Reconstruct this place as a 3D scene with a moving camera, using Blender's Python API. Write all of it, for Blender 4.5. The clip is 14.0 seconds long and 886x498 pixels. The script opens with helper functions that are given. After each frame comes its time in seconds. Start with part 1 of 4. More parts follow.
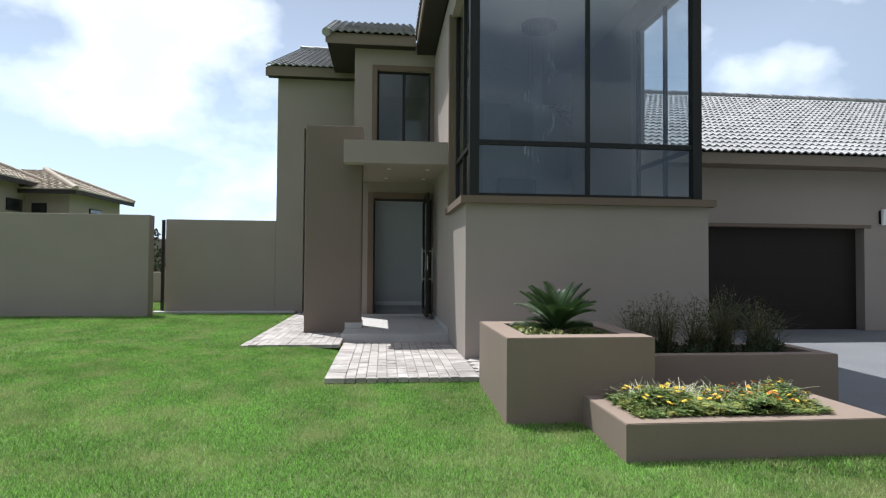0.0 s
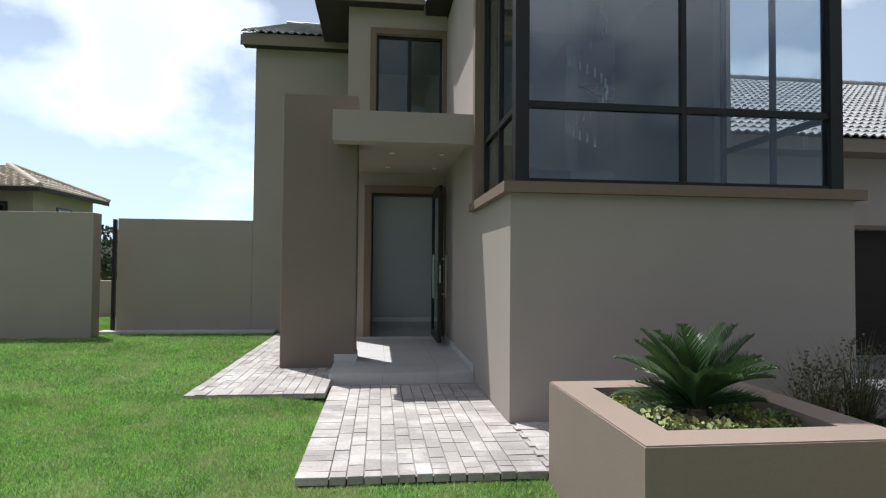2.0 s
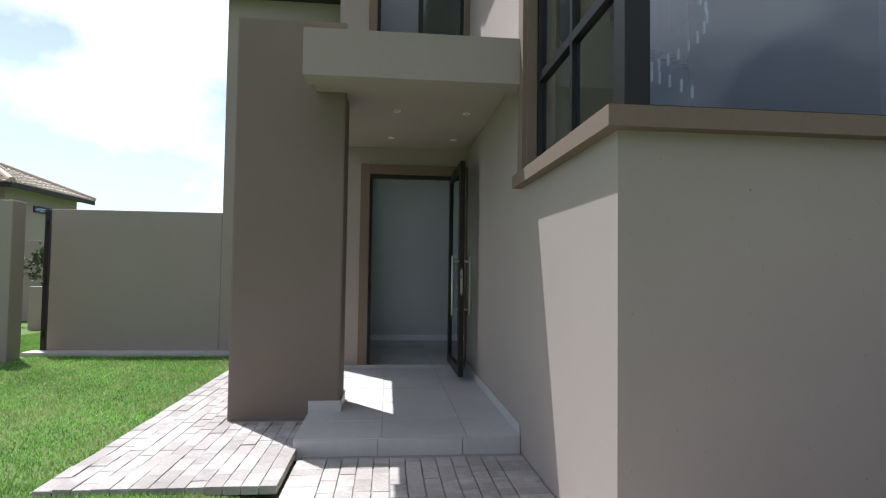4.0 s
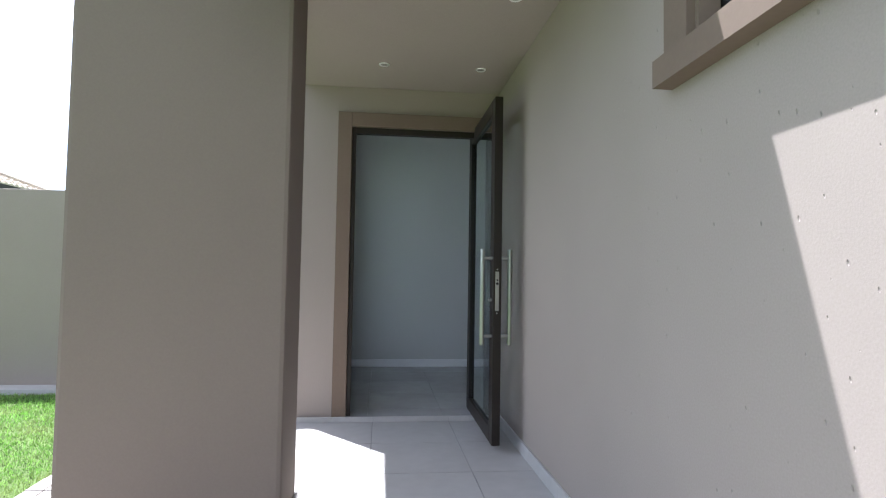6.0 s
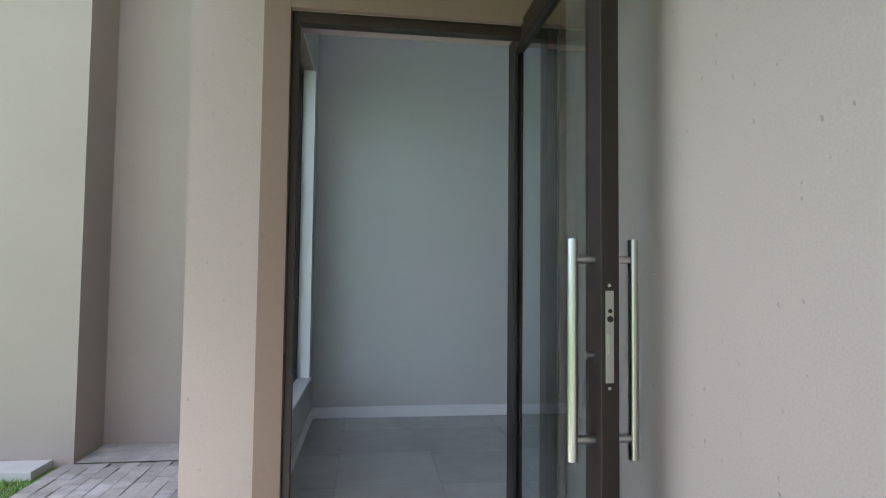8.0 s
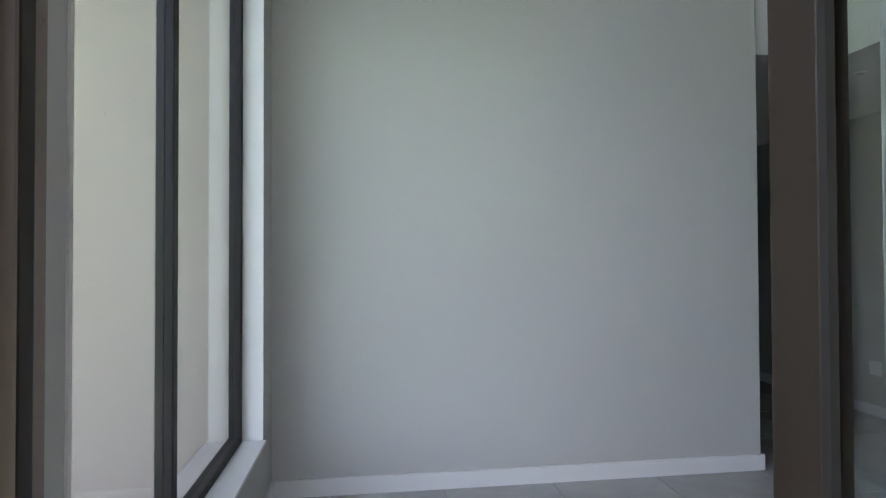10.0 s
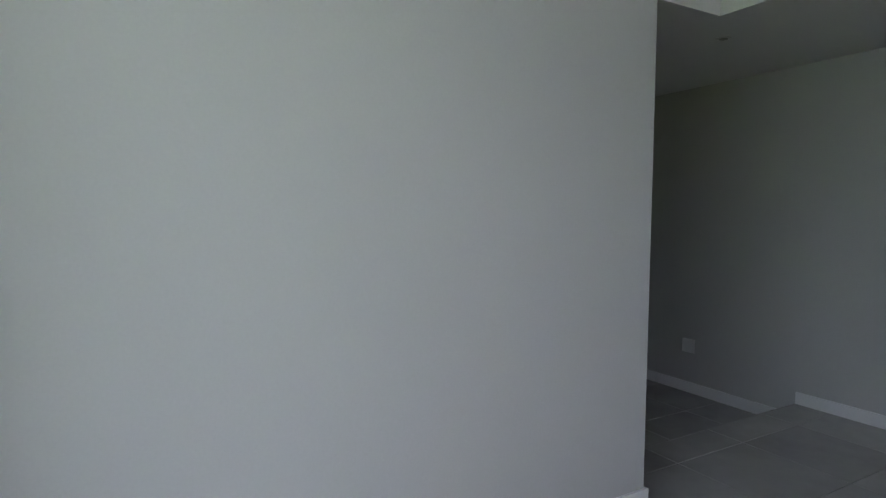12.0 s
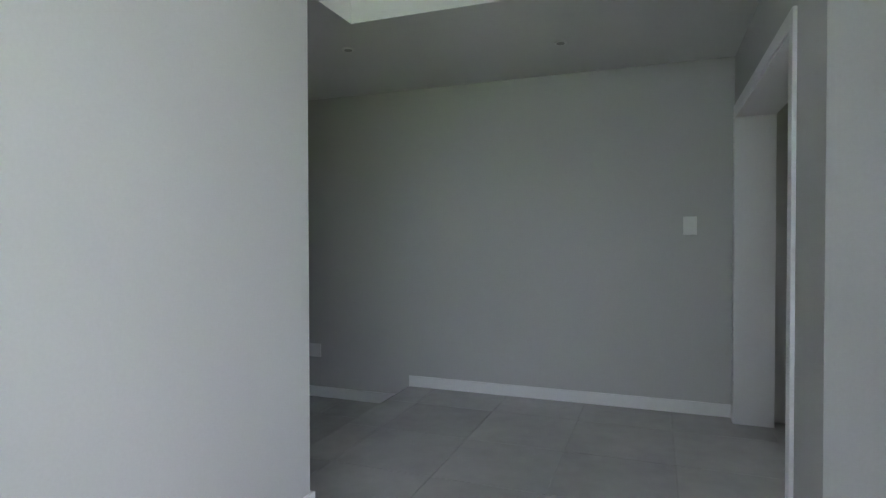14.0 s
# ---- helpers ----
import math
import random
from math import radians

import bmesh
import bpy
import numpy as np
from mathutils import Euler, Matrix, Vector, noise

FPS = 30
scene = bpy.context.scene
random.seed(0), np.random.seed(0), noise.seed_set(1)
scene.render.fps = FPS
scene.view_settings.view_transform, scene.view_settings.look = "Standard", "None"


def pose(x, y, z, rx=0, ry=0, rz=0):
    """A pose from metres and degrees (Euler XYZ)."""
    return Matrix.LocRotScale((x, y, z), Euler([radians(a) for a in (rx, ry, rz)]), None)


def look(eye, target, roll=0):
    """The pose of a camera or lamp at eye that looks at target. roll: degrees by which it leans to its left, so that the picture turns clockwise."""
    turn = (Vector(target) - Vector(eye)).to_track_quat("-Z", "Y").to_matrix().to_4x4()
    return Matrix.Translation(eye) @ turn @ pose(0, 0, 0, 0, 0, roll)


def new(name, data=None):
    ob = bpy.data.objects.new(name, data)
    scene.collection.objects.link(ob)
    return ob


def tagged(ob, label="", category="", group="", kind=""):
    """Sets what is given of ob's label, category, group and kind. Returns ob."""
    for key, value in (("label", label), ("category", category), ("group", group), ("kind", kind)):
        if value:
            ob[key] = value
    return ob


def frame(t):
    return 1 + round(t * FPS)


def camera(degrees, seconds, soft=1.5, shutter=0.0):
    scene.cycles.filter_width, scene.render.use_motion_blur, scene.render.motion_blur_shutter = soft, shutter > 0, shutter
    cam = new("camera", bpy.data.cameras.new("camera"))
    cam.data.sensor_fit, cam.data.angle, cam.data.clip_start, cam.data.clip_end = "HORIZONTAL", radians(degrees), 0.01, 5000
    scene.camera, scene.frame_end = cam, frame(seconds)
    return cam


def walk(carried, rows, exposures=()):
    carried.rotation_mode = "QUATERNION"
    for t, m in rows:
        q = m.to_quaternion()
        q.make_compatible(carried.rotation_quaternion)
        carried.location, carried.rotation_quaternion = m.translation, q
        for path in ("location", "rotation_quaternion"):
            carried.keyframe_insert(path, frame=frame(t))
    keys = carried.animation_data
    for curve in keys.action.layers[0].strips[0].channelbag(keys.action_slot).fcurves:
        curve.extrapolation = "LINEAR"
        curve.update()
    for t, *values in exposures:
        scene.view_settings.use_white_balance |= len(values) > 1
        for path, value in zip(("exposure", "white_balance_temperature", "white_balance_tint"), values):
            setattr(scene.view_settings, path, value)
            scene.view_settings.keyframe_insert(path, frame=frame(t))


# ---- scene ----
cam = camera(76.2, 14.0, soft=1.2)

PATH = [
    (0, (-0.98, -6.766, 1.138), (-0.773, -4.777, 1.19), 0.4),
    (0.5, (-1.034, -6.207, 1.188), (-0.816, -4.22, 1.243), 0.5),
    (1, (-1.057, -5.652, 1.217), (-0.827, -3.666, 1.277), 0.6),
    (1.5, (-1.06, -5.1, 1.237), (-0.834, -3.114, 1.296), 0.5),
    (2, (-1.072, -4.55, 1.266), (-0.847, -2.563, 1.326), 0.5),
    (2.5, (-1.055, -3.983, 1.282), (-0.837, -1.996, 1.346), 0.6),
    (3, (-1.032, -3.427, 1.283), (-0.831, -1.438, 1.351), 0.7),
    (3.2, (-1.019, -3.221, 1.28), (-0.82, -1.232, 1.349), 0.7),
    (5.3, (-0.941, -0.772, 1.23), (-0.75, 1.216, 1.328), 1.0),
    (5.5, (-0.998, -0.554, 1.247), (-0.78, 1.432, 1.341), 0.8),
    (6, (-0.948, 0.007, 1.25), (-0.731, 1.993, 1.343), 0.9),
    (6.5, (-0.896, 0.547, 1.293), (-0.685, 2.534, 1.371), 0.7),
    (7, (-0.906, 1.099, 1.307), (-0.663, 3.083, 1.395), 0.6),
    (7.5, (-0.858, 1.656, 1.323), (-0.609, 3.638, 1.414), 0.7),
    (7.7, (-0.857, 1.87, 1.318), (-0.604, 3.851, 1.412), 0.7),
    (10, (-0.839, 3.984, 1.355), (-0.567, 5.965, 1.387), -0.2),
    (10.2, (-0.903, 4.211, 1.368), (-0.575, 6.183, 1.379), 0.6),
    (10.5, (-0.895, 4.444, 1.417), (-0.517, 6.407, 1.38), 0.6),
    (10.8, (-0.881, 4.667, 1.456), (-0.387, 6.603, 1.379), 0.8),
    (11, (-0.856, 4.77, 1.465), (-0.278, 6.682, 1.374), 0.8),
    (11.5, (-0.769, 4.99, 1.521), (0.033, 6.818, 1.401), 0.3),
    (12, (-0.72, 5.169, 1.537), (0.261, 6.907, 1.407), 0.3),
    (12.5, (-0.743, 5.34, 1.526), (0.513, 6.892, 1.408), 0.3),
    (13, (-0.721, 5.425, 1.528), (0.788, 6.732, 1.408), 0.3),
    (13.5, (-0.732, 5.478, 1.473), (0.993, 6.486, 1.394), -0.4),
    (14, (-0.748, 5.526, 1.364), (1.124, 6.231, 1.331), -0.1),
]
EXPOSURES = [(0, 0.39, 5900, 10), (3.0, 0.33, 5880, 11), (5.5, 1.55, 5620, 15), (6.5, 1.89, 5620, 14), (7.5, 2.22, 5640, 13),
             (10.0, 3.2, 5950, 20), (10.6, 2.97, 5950, 20), (12.0, 2.99, 6080, 20), (13.0, 3.24, 6140, 19), (14.0, 3.69, 6160, 19)]
walk(cam, [(t, look(eye, target, roll)) for t, eye, target, roll in PATH], EXPOSURES)

# ---------------------------------------------------------------- light
SUN_DIR = Vector((0.258, -0.31, -1.0)).normalized()
world = bpy.data.worlds.new("world")
scene.world = world
world.use_nodes = True
wn, wl = world.node_tree.nodes, world.node_tree.links
wn.clear()


def wnode(kind, **kw):
    n = wn.new(kind)
    for k, v in kw.items():
        n.inputs[k].default_value = v
    return n


sky = wn.new("ShaderNodeTexSky")
sky.sky_type = "NISHITA"
sky.sun_disc = False
sky.sun_elevation = math.asin(-SUN_DIR.z)
sky.sun_rotation = math.atan2(-SUN_DIR.x, -SUN_DIR.y)
sky.air_density, sky.dust_density, sky.ozone_density = 1.0, 1.4, 1.0
coord = wn.new("ShaderNodeTexCoord")
squash = wn.new("ShaderNodeMapping")
squash.inputs["Location"].default_value = (1.35, 2.1, 0.7)
squash.inputs["Scale"].default_value = (1.0, 1.0, 1.5)
wl.new(coord.outputs["Generated"], squash.inputs["Vector"])
puffs = wnode("ShaderNodeTexNoise", Scale=3.6, Detail=8.0, Roughness=0.5, Distortion=0.0)
wl.new(squash.outputs["Vector"], puffs.inputs["Vector"])
cover = wn.new("ShaderNodeMapRange")
cover.inputs["From Min"].default_value, cover.inputs["From Max"].default_value = 0.47, 0.60
cover.inputs["To Min"].default_value = 0.24
wl.new(puffs.outputs["Fac"], cover.inputs["Value"])
cloud_tone = wn.new("ShaderNodeMapRange")
cloud_tone.inputs["From Min"].default_value, cloud_tone.inputs["From Max"].default_value = 0.5, 0.85
cloud_tone.inputs["To Min"].default_value, cloud_tone.inputs["To Max"].default_value = 16.0, 11.0
wl.new(puffs.outputs["Fac"], cloud_tone.inputs["Value"])
cloud_mix = wn.new("ShaderNodeMix")
cloud_mix.data_type = "RGBA"
wl.new(cover.outputs["Result"], cloud_mix.inputs["Factor"])
wl.new(sky.outputs["Color"], cloud_mix.inputs["A"])
wl.new(cloud_tone.outputs["Result"], cloud_mix.inputs["B"])
split = wn.new("ShaderNodeSeparateXYZ")
wl.new(coord.outputs["Generated"], split.inputs["Vector"])
low = wn.new("ShaderNodeMapRange")
low.interpolation_type = "SMOOTHSTEP"
low.inputs["From Min"].default_value, low.inputs["From Max"].default_value = 0.0, 0.55
low.inputs["To Min"].default_value, low.inputs["To Max"].default_value = 0.52, 0.0
wl.new(split.outputs["Z"], low.inputs["Value"])
haze = wn.new("ShaderNodeMix")
haze.data_type = "RGBA"
haze.inputs["B"].default_value = (14.5, 18.0, 21.5, 1)
wl.new(low.outputs["Result"], haze.inputs["Factor"])
wl.new(cloud_mix.outputs["Result"], haze.inputs["A"])
# clouds and haze scatter more light on the side towards the sun
toward = wn.new("ShaderNodeVectorMath")
toward.operation = "DOT_PRODUCT"
toward.inputs[1].default_value = -SUN_DIR
wl.new(coord.outputs["Generated"], toward.inputs[0])
scatter = wn.new("ShaderNodeMapRange")
scatter.inputs["From Min"].default_value, scatter.inputs["From Max"].default_value = -0.15, 0.40
scatter.inputs["To Min"].default_value, scatter.inputs["To Max"].default_value = 0.19, 1.0
wl.new(toward.outputs["Value"], scatter.inputs["Value"])
lit_sky = wn.new("ShaderNodeVectorMath")
lit_sky.operation = "SCALE"
wl.new(haze.outputs["Result"], lit_sky.inputs[0])
wl.new(scatter.outputs["Result"], lit_sky.inputs["Scale"])
bg = wnode("ShaderNodeBackground", Strength=0.060)
wl.new(lit_sky.outputs["Vector"], bg.inputs["Color"])
wout = wn.new("ShaderNodeOutputWorld")
wl.new(bg.outputs["Background"], wout.inputs["Surface"])

sun_data = bpy.data.lights.new("sun", "SUN")
sun_data.energy, sun_data.angle, sun_data.color = 5.0, radians(0.5), (1.0, 0.95, 0.87)
sun = new("sun", sun_data)
sun.matrix_world = look((0, 0, 30), Vector((0, 0, 30)) + SUN_DIR)


# ---------------------------------------------------------------- materials
def material(name, colour, rough=0.8, grain=60.0, vary=0.06, bump=0.15, stain=0.0, stain_scale=0.8, metal=0.0,
             per_object=0.0, per_island=0.0, bump_distance=0.004, specular=0.5, pits=0.0):
    m = bpy.data.materials.new(name)
    m.use_nodes = True
    nt = m.node_tree
    b = nt.nodes["Principled BSDF"]
    b.inputs["Roughness"].default_value = rough
    b.inputs["Metallic"].default_value = metal
    b.inputs["Specular IOR Level"].default_value = specular
    tc = nt.nodes.new("ShaderNodeTexCoord")
    geo = nt.nodes.new("ShaderNodeNewGeometry")
    fine = nt.nodes.new("ShaderNodeTexNoise")
    fine.inputs["Scale"].default_value, fine.inputs["Detail"].default_value = grain, 4
    nt.links.new(geo.outputs["Position"], fine.inputs["Vector"])
    broad = nt.nodes.new("ShaderNodeTexNoise")
    broad.inputs["Scale"].default_value, broad.inputs["Detail"].default_value = stain_scale, 5
    nt.links.new(geo.outputs["Position"], broad.inputs["Vector"])

    def spread(sock, amount):
        r = nt.nodes.new("ShaderNodeMapRange")
        r.inputs["From Min"].default_value, r.inputs["From Max"].default_value = 0.25, 0.75
        r.inputs["To Min"].default_value, r.inputs["To Max"].default_value = 1 - amount, 1 + amount
        nt.links.new(sock, r.inputs["Value"])
        return r.outputs["Result"]

    def times(a, c):
        n = nt.nodes.new("ShaderNodeMath")
        n.operation = "MULTIPLY"
        nt.links.new(a, n.inputs[0])
        nt.links.new(c, n.inputs[1])
        return n.outputs[0]

    k = times(spread(fine.outputs["Fac"], vary), spread(broad.outputs["Fac"], max(stain, 0.015)))
    if per_object:
        oi = nt.nodes.new("ShaderNodeObjectInfo")
        k = times(k, spread(oi.outputs["Random"], per_object))
    if per_island:
        k = times(k, spread(geo.outputs["Random Per Island"], per_island))
    tint = nt.nodes.new("ShaderNodeVectorMath")
    tint.operation = "SCALE"
    tint.inputs[0].default_value = colour
    nt.links.new(k, tint.inputs["Scale"])
    nt.links.new(tint.outputs["Vector"], b.inputs["Base Color"])
    if bump:
        bp = nt.nodes.new("ShaderNodeBump")
        bp.inputs["Strength"].default_value, bp.inputs["Distance"].default_value = bump, bump_distance
        if pits:
            # sparse blow holes in the plaster, longer than wide, some cells without any
            apart = nt.nodes.new("ShaderNodeSeparateXYZ")
            nt.links.new(geo.outputs["Position"], apart.inputs["Vector"])
            along = nt.nodes.new("ShaderNodeMath")
            nt.links.new(apart.outputs["X"], along.inputs[0])
            nt.links.new(apart.outputs["Y"], along.inputs[1])
            skew = nt.nodes.new("ShaderNodeVectorMath")
            skew.operation = "DOT_PRODUCT"
            skew.inputs[1].default_value = (0.37, -0.41, 0.6)
            nt.links.new(geo.outputs["Position"], skew.inputs[0])
            stretch = nt.nodes.new("ShaderNodeCombineXYZ")
            nt.links.new(along.outputs[0], stretch.inputs["X"])
            nt.links.new(skew.outputs["Value"], stretch.inputs["Y"])
            cell = nt.nodes.new("ShaderNodeTexVoronoi")
            cell.voronoi_dimensions = "2D"
            cell.inputs["Scale"].default_value = 15
            nt.links.new(stretch.outputs["Vector"], cell.inputs["Vector"])
            size = nt.nodes.new("ShaderNodeSeparateColor")
            nt.links.new(cell.outputs["Color"], size.inputs["Color"])
            reach = nt.nodes.new("ShaderNodeMapRange")
            reach.inputs["From Min"].default_value, reach.inputs["From Max"].default_value = 0.4, 1.0
            reach.inputs["To Min"].default_value, reach.inputs["To Max"].default_value = -0.02, 0.045
            nt.links.new(size.outputs[0], reach.inputs["Value"])
            hole = nt.nodes.new("ShaderNodeMath")
            hole.operation = "SUBTRACT"
            nt.links.new(cell.outputs["Distance"], hole.inputs[0])
            nt.links.new(reach.outputs["Result"], hole.inputs[1])
            deep = nt.nodes.new("ShaderNodeMapRange")
            deep.inputs["From Min"].default_value, deep.inputs["From Max"].default_value = -0.02, 0.02
            nt.links.new(hole.outputs[0], deep.inputs["Value"])
            dent = nt.nodes.new("ShaderNodeBump")
            dent.inputs["Strength"].default_value, dent.inputs["Distance"].default_value = 1.0, 0.0007 * pits
            nt.links.new(deep.outputs["Result"], dent.inputs["Height"])
            nt.links.new(dent.outputs["Normal"], bp.inputs["Normal"])
        height = fine.outputs["Fac"]
        nt.links.new(height, bp.inputs["Height"])
        nt.links.new(bp.outputs["Normal"], b.inputs["Normal"])
    return m


def blend_second(m, colour, scale, lo, hi, most):
    """A second colour in patches, such as dry straw among green blades."""
    nt = m.node_tree
    b = nt.nodes["Principled BSDF"]
    geo = nt.nodes.new("ShaderNodeNewGeometry")
    n = nt.nodes.new("ShaderNodeTexNoise")
    n.inputs["Scale"].default_value, n.inputs["Detail"].default_value, n.inputs["Roughness"].default_value = scale, 6, 0.65
    nt.links.new(geo.outputs["Position"], n.inputs["Vector"])
    r = nt.nodes.new("ShaderNodeMapRange")
    r.inputs["From Min"].default_value, r.inputs["From Max"].default_value, r.inputs["To Max"].default_value = lo, hi, most
    nt.links.new(n.outputs["Fac"], r.inputs["Value"])
    mx = nt.nodes.new("ShaderNodeMix")
    mx.data_type = "RGBA"
    mx.inputs["B"].default_value = (*colour, 1)
    nt.links.new(r.outputs["Result"], mx.inputs["Factor"])
    nt.links.new(b.inputs["Base Color"].links[0].from_socket, mx.inputs["A"])
    nt.links.new(mx.outputs["Result"], b.inputs["Base Color"])


def add_translucency(m, share):
    """Thin leaves let part of the light through."""
    nt = m.node_tree
    b = nt.nodes["Principled BSDF"]
    t = nt.nodes.new("ShaderNodeBsdfTranslucent")
    mx = nt.nodes.new("ShaderNodeMixShader")
    mx.inputs["Fac"].default_value = share
    nt.links.new(b.inputs["Base Color"].links[0].from_socket, t.inputs["Color"])
    nt.links.new(b.outputs["BSDF"], mx.inputs[1])
    nt.links.new(t.outputs["BSDF"], mx.inputs[2])
    nt.links.new(mx.outputs["Shader"], nt.nodes["Material Output"].inputs["Surface"])


def glass_material(name, tint=(0.93, 0.96, 0.96), ior=1.52):
    m = bpy.data.materials.new(name)
    m.use_nodes = True
    nt = m.node_tree
    nt.nodes.clear()
    o = nt.nodes.new("ShaderNodeOutputMaterial")
    g = nt.nodes.new("ShaderNodeBsdfGlass")
    g.inputs["Color"].default_value = (*tint, 1)
    g.inputs["Roughness"].default_value = 0.0
    g.inputs["IOR"].default_value = ior
    nt.links.new(g.outputs["BSDF"], o.inputs["Surface"])
    return m


TAUPE = material("taupe_plaster", (0.325, 0.277, 0.243), 0.9, 160, 0.06, 0.08, 0.06, 0.9, pits=5.0)
BROWN = material("brown_plaster", (0.188, 0.148, 0.120), 0.9, 110, 0.035, 0.06, 0.05, 1.1)
PLANTER = material("planter_plaster", (0.235, 0.177, 0.138), 0.9, 70, 0.05, 0.12, 0.06, 1.3)
BAND = material("band_plaster", (0.172, 0.125, 0.092), 0.88, 50, 0.04, 0.15, 0.04)
GREY = material("grey_paint", (0.57, 0.57, 0.555), 0.75, 90, 0.02, 0.06, 0.02, 0.7)
WHITE = material("white_paint", (0.85, 0.85, 0.85), 0.6, 80, 0.015, 0.03, 0.02)
CEIL = material("ceiling_paint", (0.80, 0.80, 0.79), 0.9, 80, 0.015, 0.03, 0.02)
ALU = material("dark_aluminium", (0.018, 0.017, 0.017), 0.45, 200, 0.08, 0.02, 0.05, specular=0.3)
DOORFRAME = material("dark_bronze_frame", (0.022, 0.016, 0.012), 0.45, 150, 0.1, 0.03, 0.05, specular=0.3)
STEEL = material("brushed_steel", (0.46, 0.45, 0.43), 0.28, 300, 0.05, 0.02, 0.03, metal=1.0)
FASCIA = material("fascia_board", (0.21, 0.165, 0.125), 0.75, 30, 0.05, 0.05, 0.05)
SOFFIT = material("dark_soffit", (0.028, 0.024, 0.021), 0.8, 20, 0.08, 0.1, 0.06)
TILE_ROOF = material("roof_tile", (0.245, 0.242, 0.24), 0.36, 30, 0.14, 0.25, 0.14, 1.6, per_object=0.12, per_island=0.12)
TILE_FAR = material("far_roof_tile", (0.42, 0.36, 0.29), 0.8, 8, 0.15, 0.2, 0.12, 0.6)
PAVER = material("clay_paver", (0.335, 0.305, 0.28), 0.92, 55, 0.14, 0.5, 0.25, 1.7, per_object=0.12)
blend_second(PAVER, (0.56, 0.54, 0.52), 3.2, 0.52, 0.72, 0.7)
PAVER_BED = material("paver_bed_sand", (0.27, 0.245, 0.22), 0.95, 90, 0.2, 0.4, 0.1)
PORCH = material("porcelain_tile", (0.47, 0.455, 0.435), 0.5, 14, 0.04, 0.04, 0.07, 2.2, per_object=0.03)
FLOORTILE = material("floor_tile", (0.46, 0.455, 0.445), 0.26, 9, 0.05, 0.03, 0.12, 1.9, per_object=0.05)
GROUT = material("grout", (0.37, 0.365, 0.355), 0.9, 60, 0.08, 0.1)
SOIL = material("soil_mulch", (0.06, 0.042, 0.03), 0.95, 40, 0.5, 1.0, 0.25, 3, bump_distance=0.02)
TURF = material("turf_ground", (0.095, 0.15, 0.036), 0.95, 70, 0.35, 0.8, 0.3, 1.1, bump_distance=0.015)
BLADE = material("grass_blade", (0.205, 0.39, 0.075), 0.55, 30, 0.12, 0.0, 0.34, 1.3, per_island=0.5)
blend_second(BLADE, (0.46, 0.44, 0.22), 2.2, 0.46, 0.70, 0.7)
add_translucency(BLADE, 0.35)
DRIVE = material("driveway_paver", (0.15, 0.155, 0.165), 0.9, 40, 0.15, 0.4, 0.12)
GARAGE = material("garage_door_bronze", (0.021, 0.016, 0.0125), 0.6, 60, 0.08, 0.03, 0.05, specular=0.25)
CYCAD = material("cycad_leaf", (0.032, 0.064, 0.019), 0.38, 25, 0.15, 0.0, 0.2, 5, per_island=0.25)
TRUNK = material("cycad_trunk", (0.10, 0.07, 0.045), 0.95, 30, 0.4, 1.0, 0.2, 9, bump_distance=0.02)
REED = material("reed_leaf", (0.085, 0.082, 0.036), 0.6, 25, 0.2, 0.0, 0.2, 3, per_island=0.35)
HERB = material("herb_leaf", (0.125, 0.19, 0.05), 0.5, 25, 0.2, 0.0, 0.3, 6, per_island=0.7)
blend_second(HERB, (0.42, 0.40, 0.10), 6.5, 0.48, 0.64, 0.8)
STRAW = material("pale_strap_leaf", (0.42, 0.42, 0.27), 0.6, 25, 0.2, 0.0, 0.2, 4, per_island=0.35)
PALE = material("variegated_leaf", (0.24, 0.26, 0.10), 0.55, 25, 0.2, 0.0, 0.2, 6, per_island=0.5)
YELLOW = material("yellow_petal", (0.75, 0.60, 0.06), 0.6, 40, 0.1, 0.0, 0.1, per_island=0.15)
ORANGE = material("orange_petal", (0.65, 0.22, 0.05), 0.6, 40, 0.1, 0.0, 0.1, per_island=0.2)
add_translucency(CYCAD, 0.2)
add_translucency(HERB, 0.3)
add_translucency(REED, 0.2)
GLASS = glass_material("window_glass")
TINTED = glass_material("tinted_glass", (0.90, 0.93, 0.96), 2.15)
PLASTIC = material("white_plastic", (0.86, 0.86, 0.84), 0.35, 80, 0.01, 0.0, 0.02)
CRYSTAL = material("crystal_rod", (0.85, 0.87, 0.9), 0.12, 60, 0.03, 0.0, 0.02, specular=1.0)
DARK = material("dark_disc", (0.03, 0.03, 0.035), 0.5, 60, 0.05, 0.02, 0.03)
HEDGE = material("far_foliage", (0.05, 0.075, 0.03), 0.8, 12, 0.3, 0.0, 0.25, 1.5, per_island=0.3)


# ---------------------------------------------------------------- mesh helpers
def mesh_of(bm, name, mat, smooth=False):
    me = bpy.data.meshes.new(name)
    bm.normal_update()
    bm.to_mesh(me)
    bm.free()
    me.materials.append(mat)
    if smooth:
        for p in me.polygons:
            p.use_smooth = True
    return me


def part(name, bm, mat, parent=None, label="", smooth=False):
    """One mesh object, under a thing or part when parent is given."""
    ob = new(name, mesh_of(bm, name, mat, smooth))
    if parent is not None:
        ob.parent = parent
        ob.matrix_parent_inverse = parent.matrix_basis.inverted()
    if label:
        tagged(ob, label)
    return ob


def thing(name, label, category, at=(0, 0, 0), group="", kind=""):
    e = new(name)
    e.empty_display_size = 0.1
    e.matrix_basis = pose(*at)
    return tagged(e, label, category, group, kind)


